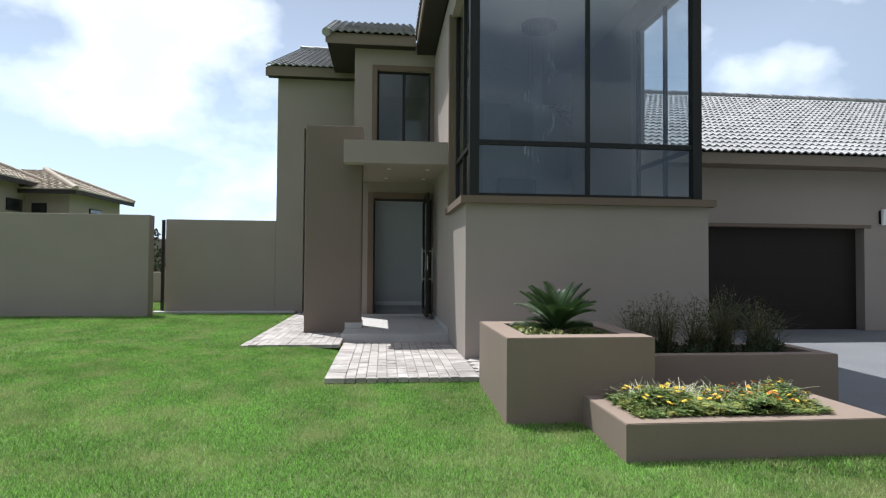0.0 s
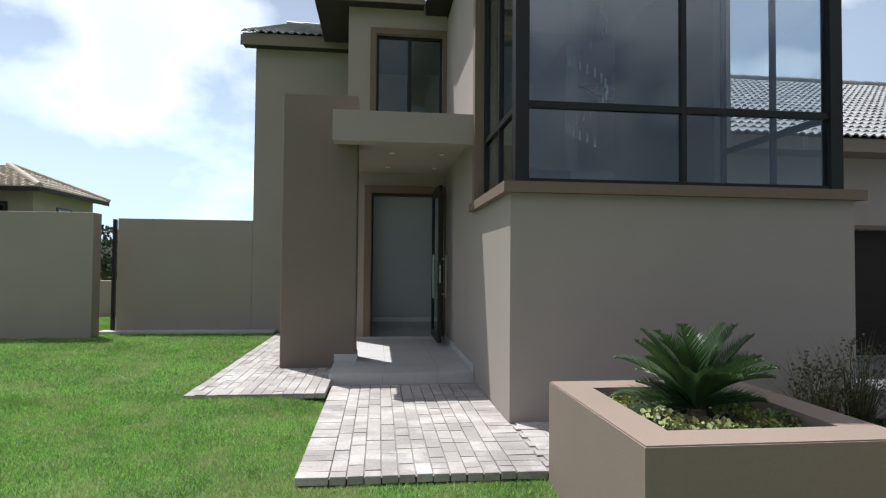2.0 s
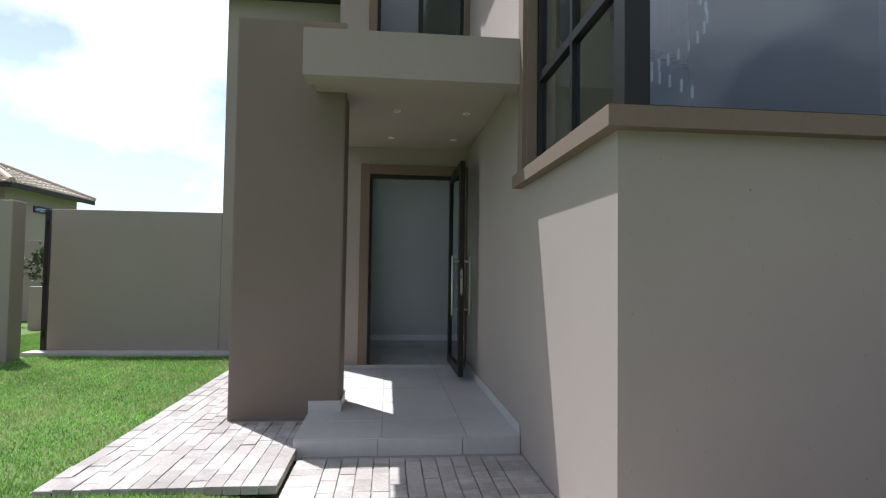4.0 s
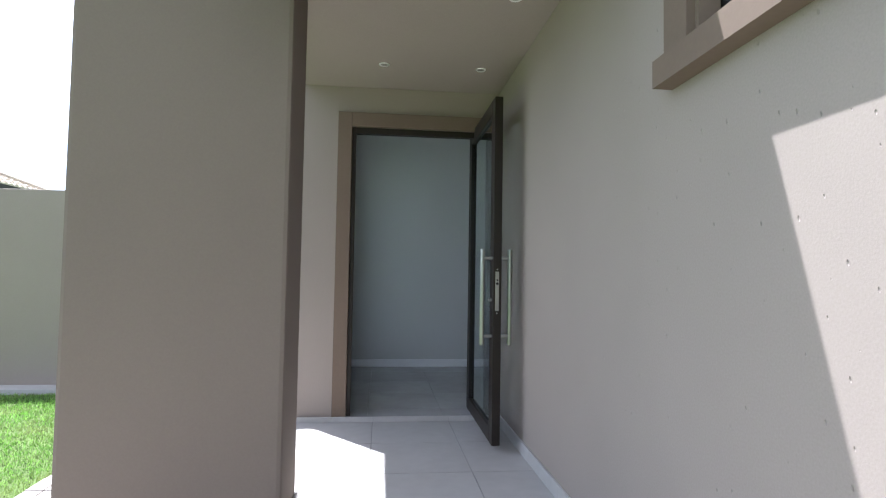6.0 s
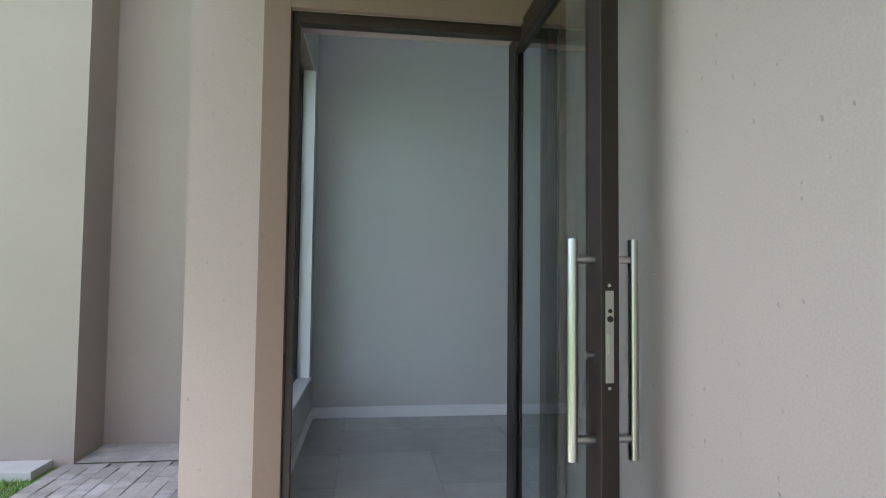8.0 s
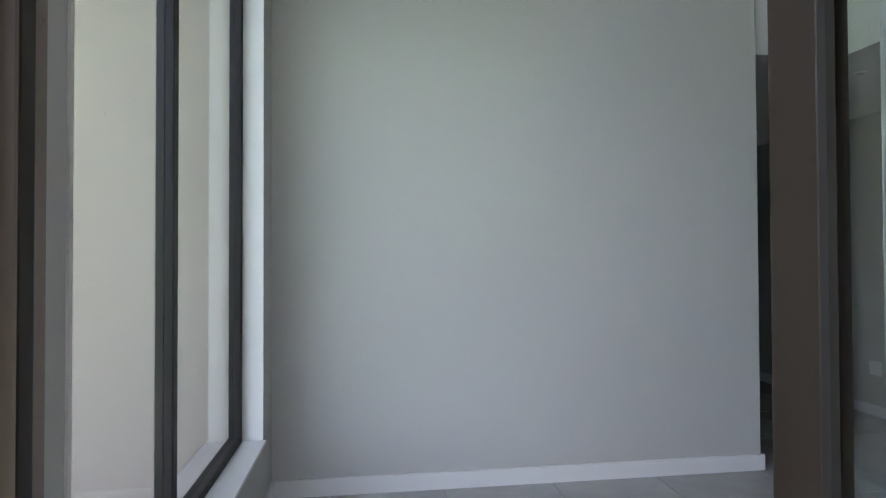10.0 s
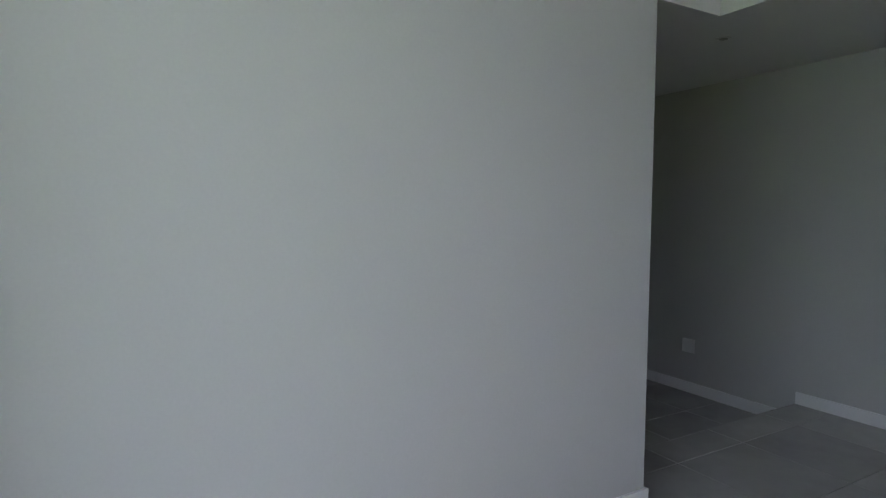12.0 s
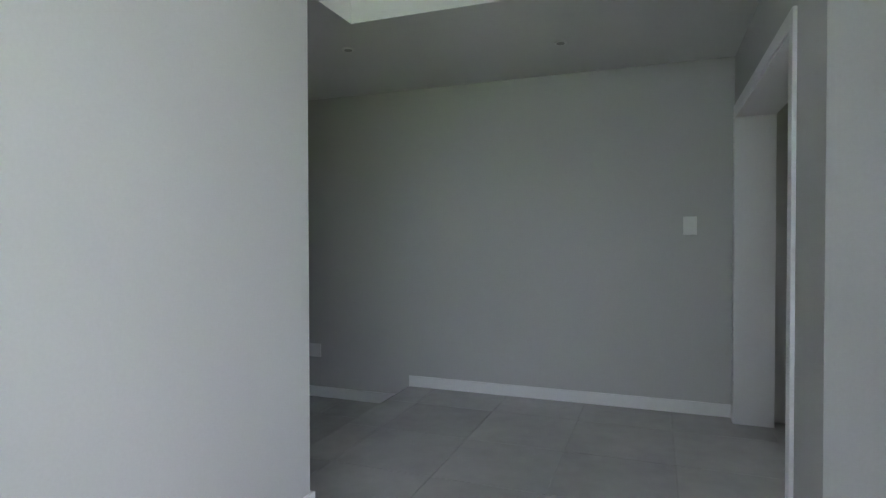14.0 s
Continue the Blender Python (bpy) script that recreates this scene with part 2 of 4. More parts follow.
def box(bm, x0, y0, z0, x1, y1, z1, bevel=0.0):
    vs = [bm.verts.new((x, y, z)) for x in (x0, x1) for y in (y0, y1) for z in (z0, z1)]
    fs = [bm.faces.new([vs[i] for i in q]) for q in
          ((0, 1, 3, 2), (4, 6, 7, 5), (0, 4, 5, 1), (2, 3, 7, 6), (0, 2, 6, 4), (1, 5, 7, 3))]
    if bevel:
        es = list({e for f in fs for e in f.edges})
        bmesh.ops.bevel(bm, geom=es, offset=bevel, segments=2, profile=0.6, affect="EDGES")
    return bm


def boxes(*specs, bevel=0.0):
    bm = bmesh.new()
    for s in specs:
        box(bm, *s, bevel=bevel)
    return bm


def tube(bm, a, b, r, r2=None, n=14, caps=True):
    a, b = Vector(a), Vector(b)
    q = (b - a).to_track_quat("Z", "Y")
    r2 = r if r2 is None else r2
    rings = []
    for c, rr in ((a, r), (b, r2)):
        rings.append([bm.verts.new(c + q @ Vector((rr * math.cos(2 * math.pi * i / n), rr * math.sin(2 * math.pi * i / n), 0)))
                      for i in range(n)])
    for i in range(n):
        bm.faces.new((rings[0][i], rings[0][(i + 1) % n], rings[1][(i + 1) % n], rings[1][i]))
    if caps:
        bm.faces.new(rings[0][::-1])
        bm.faces.new(rings[1])
    return bm


def wall(name, label, mat, *specs, bevel=0.012):
    """A wall of boxes that butt together; a single box gets worn, rounded edges."""
    return tagged(part(name, boxes(*specs, bevel=bevel if len(specs) == 1 else 0), mat), label, "wall", kind="structure")


def wall_holes_x(x0, x1, y0, y1, z0, z1, holes):
    """Boxes of a wall that runs along x, with rectangular holes (xa, xb, za, zb) side by side."""
    out, x = [], x0
    for xa, xb, za, zb in sorted(holes):
        if xa > x:
            out.append((x, y0, z0, xa, y1, z1))
        if za > z0:
            out.append((xa, y0, z0, xb, y1, za))
        if zb < z1:
            out.append((xa, y0, zb, xb, y1, z1))
        x = xb
    if x < x1:
        out.append((x, y0, z0, x1, y1, z1))
    return out


def wall_holes_y(x0, x1, y0, y1, z0, z1, holes):
    return [(a[1], a[0], a[2], a[4], a[3], a[5]) for a in wall_holes_x(y0, y1, x0, x1, z0, z1, holes)]


# ---------------------------------------------------------------- plan
PORCH_Z, FLOOR_Z = 0.09, 0.128
EAVE_Z = 5.30
BAY_R = 3.105
DOOR_Y = 4.57
INNER_Y = 4.80
TOWER_Y = 6.33
LEFT_X = -1.60
INLEFT_X = -1.33
FAR_Y = 6.99
FAR_END = 1.425
SIDE_X = 3.61
VOID_X, VOID_Y = 2.165, 7.20
LOW_CEIL = 2.62
WIN_A, WIN_B = 4.97, 6.74


def lawn_rise(x, y):
    """The lawn climbs a hand's breadth towards the side paving and the yard wall."""
    return 0.055 * np.clip((y + 1.2) / 2.2, 0, 1) * np.clip((-1.6 - x) / 0.4, 0, 1)


# ---------------------------------------------------------------- ground
def sheet(bm, xs, ys, fz):
    g = [[bm.verts.new((x, y, fz(x, y))) for y in ys] for x in xs]
    for i in range(len(xs) - 1):
        for j in range(len(ys) - 1):
            bm.faces.new((g[i][j], g[i + 1][j], g[i + 1][j + 1], g[i][j + 1]))
    return bm


def far_ground(x, y):
    z = -0.045 * min(max(0.0, -1.0 - y), 8.0) - 0.055 + float(lawn_rise(x, y))
    if x > 1.0:
        z -= 0.16 * min(1.0, (x - 1.0) / 2.0)
    return z


xs = [-900, -300, -100, -40, -20, -12, -8, -6, -4, -2.6, -2.0, -1.6, -1, 0, 1, 1.5, 2, 2.5, 3, 4, 6, 9, 12, 20, 40, 100, 300, 900]
ys = [-900, -300, -100, -40, -20, -12, -9, -7, -5, -4, -3, -2, -1, 0, 1, 2, 4, 6, 8, 12, 20, 40, 100, 300, 900]
tagged(part("ground", sheet(bmesh.new(), xs, ys, far_ground), TURF), "mown green lawn turf sloping gently away", "lawn", kind="structure")

# ---------------------------------------------------------------- house walls
wall("wall_bay", "taupe plastered plinth wall below the corner window", TAUPE,
     (0, 0, -0.3, BAY_R, 0.22, 1.88), (0, 0.22, -0.3, 0.22, DOOR_Y, 1.88), (BAY_R - 0.22, 0.22, -0.3, BAY_R, 4.6, 1.88))
# solid parts of the bay's sides behind the corner glazing, and the wall above the glass
wall("wall_bay_side", "taupe plastered upper wall beside the corner glazing", TAUPE,
     (0, 1.62, 1.88, 0.22, DOOR_Y, EAVE_Z), (BAY_R - 0.22, 1.75, 1.88, BAY_R, 4.6, EAVE_Z),
     (0, 0, 4.85, BAY_R, 0.22, EAVE_Z), (0, 0.22, 4.85, 0.22, 1.62, EAVE_Z), (BAY_R - 0.22, 0.22, 4.85, BAY_R, 1.75, EAVE_Z))
wall("trim_ledge", "brown plastered ledge moulding under the corner glazing", BAND,
     (-0.07, -0.07, 1.875, BAY_R + 0.07, 0.20, 1.965), (-0.07, 0.20, 1.875, 0.2, 1.76, 1.965), (BAY_R - 0.2, 0.20, 1.875, BAY_R + 0.07, 1.9, 1.965))
wall("wall_entrance", "taupe plastered entrance wall with door opening", TAUPE,
     (LEFT_X, DOOR_Y, -0.2, -1.20, 4.63, EAVE_Z), (LEFT_X, 4.63, -0.2, -1.26, INNER_Y, EAVE_Z),
     (-1.20, DOOR_Y, -0.2, -0.02, INNER_Y, FLOOR_Z - 0.04),
     (-1.20, DOOR_Y, 2.435, -1.148, INNER_Y, EAVE_Z), (-0.07, DOOR_Y, 2.435, 0.0, INNER_Y, EAVE_Z), (-1.26, 4.63, 2.47, -1.20, INNER_Y, EAVE_Z),
     (-1.148, DOOR_Y, 2.435, -0.07, INNER_Y, 3.12), (-1.148, DOOR_Y, 5.02, -0.07, INNER_Y, EAVE_Z))
wall("wall_foyer_left", "taupe plastered foyer side wall with tall window", TAUPE,
     *wall_holes_y(LEFT_X, INLEFT_X, INNER_Y, FAR_Y + 0.2, -0.2, EAVE_Z, [(WIN_A, WIN_B, 0.49, 2.95)]))
wall("wall_tower", "taupe plastered two storey wing wall", TAUPE,
     (-3.42, TOWER_Y, -0.2, -2.82, TOWER_Y + 0.45, 5.42), (-2.82, TOWER_Y, 4.2, LEFT_X - 0.002, 7.0, 5.42),
     (-2.82, 6.76, -0.2, LEFT_X - 0.002, 7.0, 4.2), (-3.42, TOWER_Y + 0.45, -0.2, -3.2, 12, 5.42))
wall("wall_pier", "brown plastered free standing entrance pier", BROWN, (-2.25, 2.47, -0.2, -1.345, 2.90, 3.365), bevel=0.02)
wall("wall_canopy", "taupe plastered flat entrance canopy slab", TAUPE,
     (-1.595, 1.71, 2.64, -0.003, 1.93, 2.98), (-1.595, 1.93, 2.76, -0.003, DOOR_Y - 0.003, 2.98))

# interior walls (grey paint) stand against the outer shell
wall("wall_far", "plain grey painted foyer wall", GREY, (INLEFT_X, FAR_Y, 0, FAR_END, FAR_Y + 0.22, EAVE_Z), bevel=0.006)
wall("wall_inner_lining", "grey painted inner face of the foyer window wall", GREY,
     *wall_holes_y(INLEFT_X, INLEFT_X + 0.012, INNER_Y, FAR_Y - 0.002, 0, EAVE_Z, [(WIN_A, WIN_B, 0.49, 2.95)]), bevel=0)
wall("wall_passage", "grey painted passage wall", GREY, (SIDE_X, 4.7, -0.2, SIDE_X + 0.2, 11, EAVE_Z), (FAR_END - 3, 10.9, -0.2, SIDE_X, 11.1, LOW_CEIL), bevel=0)
wall("wall_room_door", "grey painted wall with white door frame", GREY,
     *wall_holes_x(1.37, SIDE_X, 4.80, 5.02, 0, LOW_CEIL + 0.3, [(1.84, 3.47, 0, 2.19)]), (1.37, 4.62, 0, 1.59, 4.80, LOW_CEIL + 0.3), bevel=0.004)
wall("wall_door_reveal", "light grey painted wall end inside the entrance", GREY, (0.0, DOOR_Y + 0.1, 0, 0.22, INNER_Y, EAVE_Z), bevel=0.006)
wall("wall_back", "plain closing wall at the back of the house", GREY, (FAR_END - 3.2, FAR_Y + 0.22, -0.2, FAR_END - 3, 11, LOW_CEIL), bevel=0)
tagged(part("ceiling", boxes((FAR_END - 3.2, VOID_Y, LOW_CEIL, SIDE_X, 11, LOW_CEIL + 0.3), (VOID_X, 4.75, LOW_CEIL, SIDE_X, VOID_Y, LOW_CEIL + 0.3),
                             (FAR_END, FAR_Y + 0.22, LOW_CEIL, VOID_X, VOID_Y, LOW_CEIL + 0.3)), CEIL), "white painted ceiling with void edge", "ceiling", kind="structure")
tagged(part("ceiling_high", boxes((0.22, 0.22, 5.2, BAY_R - 0.22, 4.6, 5.3), (INLEFT_X, INNER_Y, 5.2, SIDE_X, FAR_Y + 0.4, 5.3)), CEIL),
       "white painted high ceiling", "ceiling", kind="structure")
tagged(part("floor", boxes((INLEFT_X - 0.2, INNER_Y - 0.23, -0.2, SIDE_X, 7.46, FLOOR_Z - 0.006), (FAR_END - 3.2, 7.46, -0.4, SIDE_X, 11, FLOOR_Z - 0.18),
                           (0.22, 0.22, -0.2, BAY_R - 0.22, 4.6, FLOOR_Z - 0.006)), GROUT), "grey tiled floor", "floor", kind="structure")

# garage wing
GAR_Z = -0.18
wall("wall_garage", "taupe plastered garage wall with wide door opening", TAUPE,
     *wall_holes_x(BAY_R, 16, 3.95, 4.3, -0.5, 3.25, [(4.2, 8.9, -0.5, 1.93)]), (BAY_R, 12.5, -0.5, 16, 12.7, 3.25))
tagged(part("garage_lintel", boxes((4.05, 3.935, 1.93, 9.05, 3.96, 2.0)), BAND), "painted band over the garage door", "trim", kind="structure")
tagged(part("driveway", sheet(bmesh.new(), [3.25, 4, 6, 9, 14, 30], [-30, -10, -5, -2.5, -1, 1, 3, 4.4],
                              lambda x, y: GAR_Z + 0.004 - 0.02 * max(0, -y)), DRIVE), "grey paved driveway in front of the garage", "driveway", kind="structure")

# ---------------------------------------------------------------- roofs
PITCH = math.atan(0.5)


def tile_bm(w, l, amp=0.042, n=12):
    """One double-roll roof tile: u along x, up the slope along y; the lower edge has thickness."""
    bm = bmesh.new()
    top, low, under = [], [], []
    for i in range(n + 1):
        u = w * i / n
        h = amp * (0.5 - 0.5 * math.cos(2 * math.pi * (2 * i / n))) ** 0.8
        low.append(bm.verts.new((u, 0, h + 0.035)))
        top.append(bm.verts.new((u, l, h + 0.004)))
        under.append(bm.verts.new((u, 0.0, h + 0.012)))
    for i in range(n):
        bm.faces.new((low[i], low[i + 1], top[i + 1], top[i]))
        bm.faces.new((under[i], under[i + 1], low[i + 1], low[i]))
    return bm


def tile_roof(parent, origin, along, width, length, singles, pitch=PITCH):
    """Courses of tiles from an eave corner; along is the heading of the eave in degrees, the slope rises to its left."""
    w, l = 0.30, 0.345
    cols, rows = max(1, round(width / w)), max(1, round(length / 0.32))
    base = Matrix.Translation(origin) @ Matrix.Rotation(radians(along), 4, "Z") @ Matrix.Rotation(pitch, 4, "X")
    if singles:
        me = mesh_of(tile_bm(w, l), "roof_tile", TILE_ROOF)
        for r in range(rows):
            for c in range(cols):
                o = new("roof_tile", me)
                o.parent = parent
                o.matrix_parent_inverse = parent.matrix_basis.inverted()
                o.matrix_basis = base @ pose(c * w, r * 0.32, random.uniform(0, 0.006), random.uniform(-0.4, 0.4))
        return
    src = tile_bm(w, l)
    src.verts.ensure_lookup_table()
    src.verts.index_update()
    v0 = np.array([v.co[:] for v in src.verts])
    f0 = np.array([[v.index for v in f.verts] for f in src.faces])
    src.free()
    rng = np.random.default_rng(4)
    vs, fs = [], []
    for r in range(rows):
        for c in range(cols):
            vs.append(v0 + (c * w, r * 0.32, rng.uniform(0, 0.007)))
            fs.append(f0 + len(v0) * (r * cols + c))
    me = bpy.data.meshes.new("roof_tiles")
    me.from_pydata(np.concatenate(vs).tolist(), [], np.concatenate(fs).tolist())
    me.validate()
    me.transform(base)
    me.materials.append(TILE_ROOF)
    o = new("roof_tiles", me)
    o.parent = parent
    tagged(o, "grey double-roll concrete roof tiles", kind="stuff")


def deck(name, pts, thick=0.06):
    bm = bmesh.new()
    a = [bm.verts.new(p) for p in pts]
    b = [bm.verts.new((p[0], p[1], p[2] - thick)) for p in pts]
    n = len(pts)
    bm.faces.new(a)
    bm.faces.new(b[::-1])
    for i in range(n):
        bm.faces.new((a[i], b[i], b[(i + 1) % n], a[(i + 1) % n]))
    return bm


def ridge_caps(parent, a, b, n, mat=TILE_ROOF):
    a, b = Vector(a), Vector(b)
    for i in range(n):
        p, q = a.lerp(b, i / n), a.lerp(b, (i + 1.08) / n)
        part("ridge_cap", tube(bmesh.new(), p + Vector((0, 0, 0.015)), q, 0.105, 0.095, 12), mat, parent, smooth=False)


def roof(name, label):
    e = tagged(new(name), label, "roof", kind="structure")
    return e


# garage roof
r = roof("roof_garage", "grey tiled pitched garage roof")
part("deck", deck("deck", [(3.16, 3.45, 3.33), (16.6, 3.45, 3.33), (16.6, 9.2, 6.205), (3.16, 9.2, 6.205)]), SOFFIT, r)
part("rear_deck", deck("deck", [(3.16, 9.2, 6.205), (16.6, 9.2, 6.205), (16.6, 14.95, 3.33), (3.16, 14.95, 3.33)]), TILE_ROOF, r)
part("fascia_board", boxes((3.145, 3.415, 3.10, 16.6, 3.447, 3.31)), FASCIA, r)
part("soffit_board", boxes((3.145, 3.448, 3.11, 16.6, 3.947, 3.13)), FASCIA, r)
tile_roof(r, (3.16, 3.38, 3.30), 0, 13.4, 6.5, False)
ridge_caps(r, (3.16, 9.2, 6.25), (16.6, 9.2, 6.25), 34)

# wing roof, with its gable edge
WE_X, WE_Y, WE_Z = -3.62, 6.13, 5.53
r = roof("roof_wing", "grey tiled pitched roof over the two storey wing")
part("deck", deck("deck", [(WE_X, WE_Y, WE_Z), (LEFT_X, WE_Y, WE_Z), (LEFT_X, 11, WE_Z + 2.19), (WE_X, 11, WE_Z + 2.19)]), SOFFIT, r)
part("rear_deck", deck("deck", [(WE_X, 11, WE_Z + 2.19), (SIDE_X, 11, WE_Z + 2.19), (SIDE_X, 16, 5.4), (WE_X, 16, 5.4)]), TILE_ROOF, r)
part("fascia_board", boxes((WE_X, WE_Y - 0.03, WE_Z - 0.2, LEFT_X, WE_Y - 0.002, WE_Z + 0.012)), FASCIA, r)
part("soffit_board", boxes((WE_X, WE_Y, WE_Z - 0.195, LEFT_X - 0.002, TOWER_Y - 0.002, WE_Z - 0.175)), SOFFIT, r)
part("barge_board", deck("barge", [(WE_X - 0.035, WE_Y - 0.03, WE_Z - 0.02), (WE_X, WE_Y - 0.03, WE_Z - 0.02), (WE_X, 11, WE_Z + 2.185), (WE_X - 0.035, 11, WE_Z + 2.185)], 0.2), FASCIA, r)
tile_roof(r, (WE_X - 0.02, WE_Y - 0.06, WE_Z - 0.01), 0, 2.1, 5.3, True, math.atan(2.19 / 4.87))
ridge_caps(r, (WE_X, 11, WE_Z + 2.23), (-1.5, 11, WE_Z + 2.23), 5)

# roof over the entrance block
EN_X, EN_Y, EN_Z = -2.13, 4.36, 5.63
r = roof("roof_entrance", "grey tiled roof with dark eaves over the entrance")
EN_TOP = EN_Z + 0.5 * (7 - EN_Y)
part("deck", deck("deck", [(EN_X, EN_Y, EN_Z), (-0.36, EN_Y, EN_Z), (-0.36, 7, EN_TOP), (EN_X, 7, EN_TOP)]), SOFFIT, r)
part("fascia_board", boxes((EN_X, EN_Y - 0.03, EN_Z - 0.19, -0.395, EN_Y - 0.002, EN_Z + 0.015)), FASCIA, r)
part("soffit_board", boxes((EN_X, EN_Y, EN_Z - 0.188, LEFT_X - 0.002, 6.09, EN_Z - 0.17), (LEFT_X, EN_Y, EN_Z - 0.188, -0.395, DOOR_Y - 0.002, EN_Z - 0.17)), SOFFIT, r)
part("barge_board", deck("barge", [(EN_X - 0.03, EN_Y - 0.03, EN_Z), (EN_X, EN_Y - 0.03, EN_Z), (EN_X, 7, EN_TOP + 0.02), (EN_X - 0.03, 7, EN_TOP + 0.02)], 0.19), FASCIA, r)
tile_roof(r, (EN_X - 0.02, EN_Y - 0.07, EN_Z - 0.01), 0, 1.8, 3.0, True)
for i in range(7):
    part("barge_tile", tube(bmesh.new(), (EN_X - 0.01, EN_Y - 0.09 + 0.35 * i, EN_Z - 0.005 + 0.175 * i), (EN_X - 0.01, EN_Y + 0.29 + 0.35 * i, EN_Z + 0.17 + 0.175 * i), 0.085, 0.078, 12), TILE_ROOF, r)
part("upper_wall", boxes((LEFT_X + 0.002, DOOR_Y + 0.002, 5.301, -0.002, INNER_Y - 0.002, EN_Z - 0.02)), TAUPE, r)

# bay roof, gable to the front
r = roof("roof_bay", "grey tiled gable roof over the glazed bay")
part("deck", deck("deck", [(-0.36, -0.55, 5.54), (1.57, -0.55, 6.5), (1.57, 8.5, 6.5), (-0.36, 8.5, 5.54)]), SOFFIT, r)
part("right_deck", deck("deck", [(1.57, -0.55, 6.5), (3.5, -0.55, 5.54), (3.5, 8.5, 5.54), (1.57, 8.5, 6.5)]), SOFFIT, r)
part("fascia_board", boxes((-0.39, -0.55, 5.36, -0.362, 4.0, 5.54)), FASCIA, r)
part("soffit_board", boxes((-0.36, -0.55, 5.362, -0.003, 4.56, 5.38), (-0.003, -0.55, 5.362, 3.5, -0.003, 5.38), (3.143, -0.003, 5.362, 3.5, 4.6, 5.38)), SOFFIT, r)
part("gable_wall", deck("g", [(0.0, 0.0, 5.30), (3.14, 0.0, 5.30), (3.14, 0.2, 5.30), (0, 0.2, 5.3)], -0.08), TAUPE, r)
part("gable_front", deck("g", [(-0.2, -0.02, 5.40), (1.57, -0.02, 6.35), (3.3, -0.02, 5.40), (3.3, 0.18, 5.40), (1.57, 0.18, 6.35), (-0.2, 0.18, 5.40)], 0.02), TAUPE, r)
tile_roof(r, (-0.40, 4.2, 5.53), -90, 4.7, 2.1, True)
# flat cover over the rest of the house
tagged(part("roof_cover", boxes((INLEFT_X - 0.2, 4.6, 5.301, SIDE_X + 0.2, 11, 5.36)), SOFFIT), "plain dark roof deck over the house", "roof", kind="structure")


# ---------------------------------------------------------------- windows
def frame_bar(parent, name, a, b, mat=ALU, bevel=0.004):
    return part(name, box(bmesh.new(), *a, *b, bevel=bevel), mat, parent)


def pane(parent, a, b, mat=None):
    o = part("pane", box(bmesh.new(), *a, *b), mat or GLASS, parent, "clear reflective glass pane")
    o.visible_shadow = False
    return o


w = tagged(new("window_1"), "large dark aluminium framed corner glazing above the ledge", "window", kind="structure")
Z0, Z1, ZT = 1.965, 2.645, 4.85
for x, y in ((0.05, 0.05), (BAY_R - 0.17, 0.05)):
    frame_bar(w, "corner_post", (x, y, Z0), (x + 0.12, y + 0.12, ZT))
frame_bar(w, "mullion", (1.535, 0.075, Z0 + 0.05), (1.585, 0.135, ZT))
frame_bar(w, "bottom_rail", (0.17, 0.07, Z0), (BAY_R - 0.17, 0.14, Z0 + 0.05))
frame_bar(w, "transom", (0.17, 0.072, Z1 - 0.03), (1.535, 0.138, Z1 + 0.03))
frame_bar(w, "transom", (1.585, 0.072, Z1 - 0.03), (BAY_R - 0.17, 0.138, Z1 + 0.03))
for xa, xb in ((0.17, 1.535), (1.585, BAY_R - 0.17)):
    pane(w, (xa, 0.100, Z0 + 0.05), (xb, 0.108, Z1 - 0.03), TINTED)
    pane(w, (xa, 0.100, Z1 + 0.03), (xb, 0.108, ZT), TINTED)
for x, end in ((0.08, 1.58), (BAY_R - 0.14, 1.71)):
    frame_bar(w, "bottom_rail", (x - 0.005, 0.17, Z0), (x + 0.065, end, Z0 + 0.05))
    frame_bar(w, "side_post", (x - 0.002, end, Z0), (x + 0.062, end + 0.04, ZT))
    frame_bar(w, "side_mullion", (x, 0.86, Z0 + 0.05), (x + 0.06, 0.90, ZT))
    for ya, yb in ((0.17, 0.86), (0.90, end)):
        frame_bar(w, "transom", (x, ya, Z1 - 0.03), (x + 0.06, yb, Z1 + 0.03))
        pane(w, (x + 0.026, ya, Z0 + 0.05), (x + 0.034, yb, Z1 - 0.03))
        pane(w, (x + 0.026, ya, Z1 + 0.03), (x + 0.034, yb, ZT))
part("side_band", box(bmesh.new(), -0.03, 1.62, 1.965, 0.0, 1.76, 4.9), BAND, w, "brown plaster band beside the glazing")
part("side_band", box(bmesh.new(), 0.0, 1.60, 1.965, 0.07, 1.619, 4.9), BAND, w)

w = tagged(new("window_2"), "dark framed upper window over the entrance canopy", "window", kind="structure")
X0, X1, ZA, ZB, Y = -1.148, -0.07, 3.12, 5.02, DOOR_Y + 0.06
frame_bar(w, "jamb", (X0, Y, ZA), (X0 + 0.04, Y + 0.06, ZB))
frame_bar(w, "jamb", (X1 - 0.04, Y, ZA), (X1, Y + 0.06, ZB))
frame_bar(w, "head", (X0 + 0.04, Y, ZB - 0.04), (X1 - 0.04, Y + 0.06, ZB))
frame_bar(w, "sill", (X0 + 0.04, Y, ZA), (X1 - 0.04, Y + 0.06, ZA + 0.05))
frame_bar(w, "mullion", (-0.64, Y, ZA + 0.05), (-0.58, Y + 0.06, ZB - 0.04))
pane(w, (X0 + 0.04, Y + 0.026, ZA + 0.05), (-0.64, Y + 0.034, ZB - 0.04))
pane(w, (-0.58, Y + 0.026, ZA + 0.05), (X1 - 0.04, Y + 0.034, ZB - 0.04))
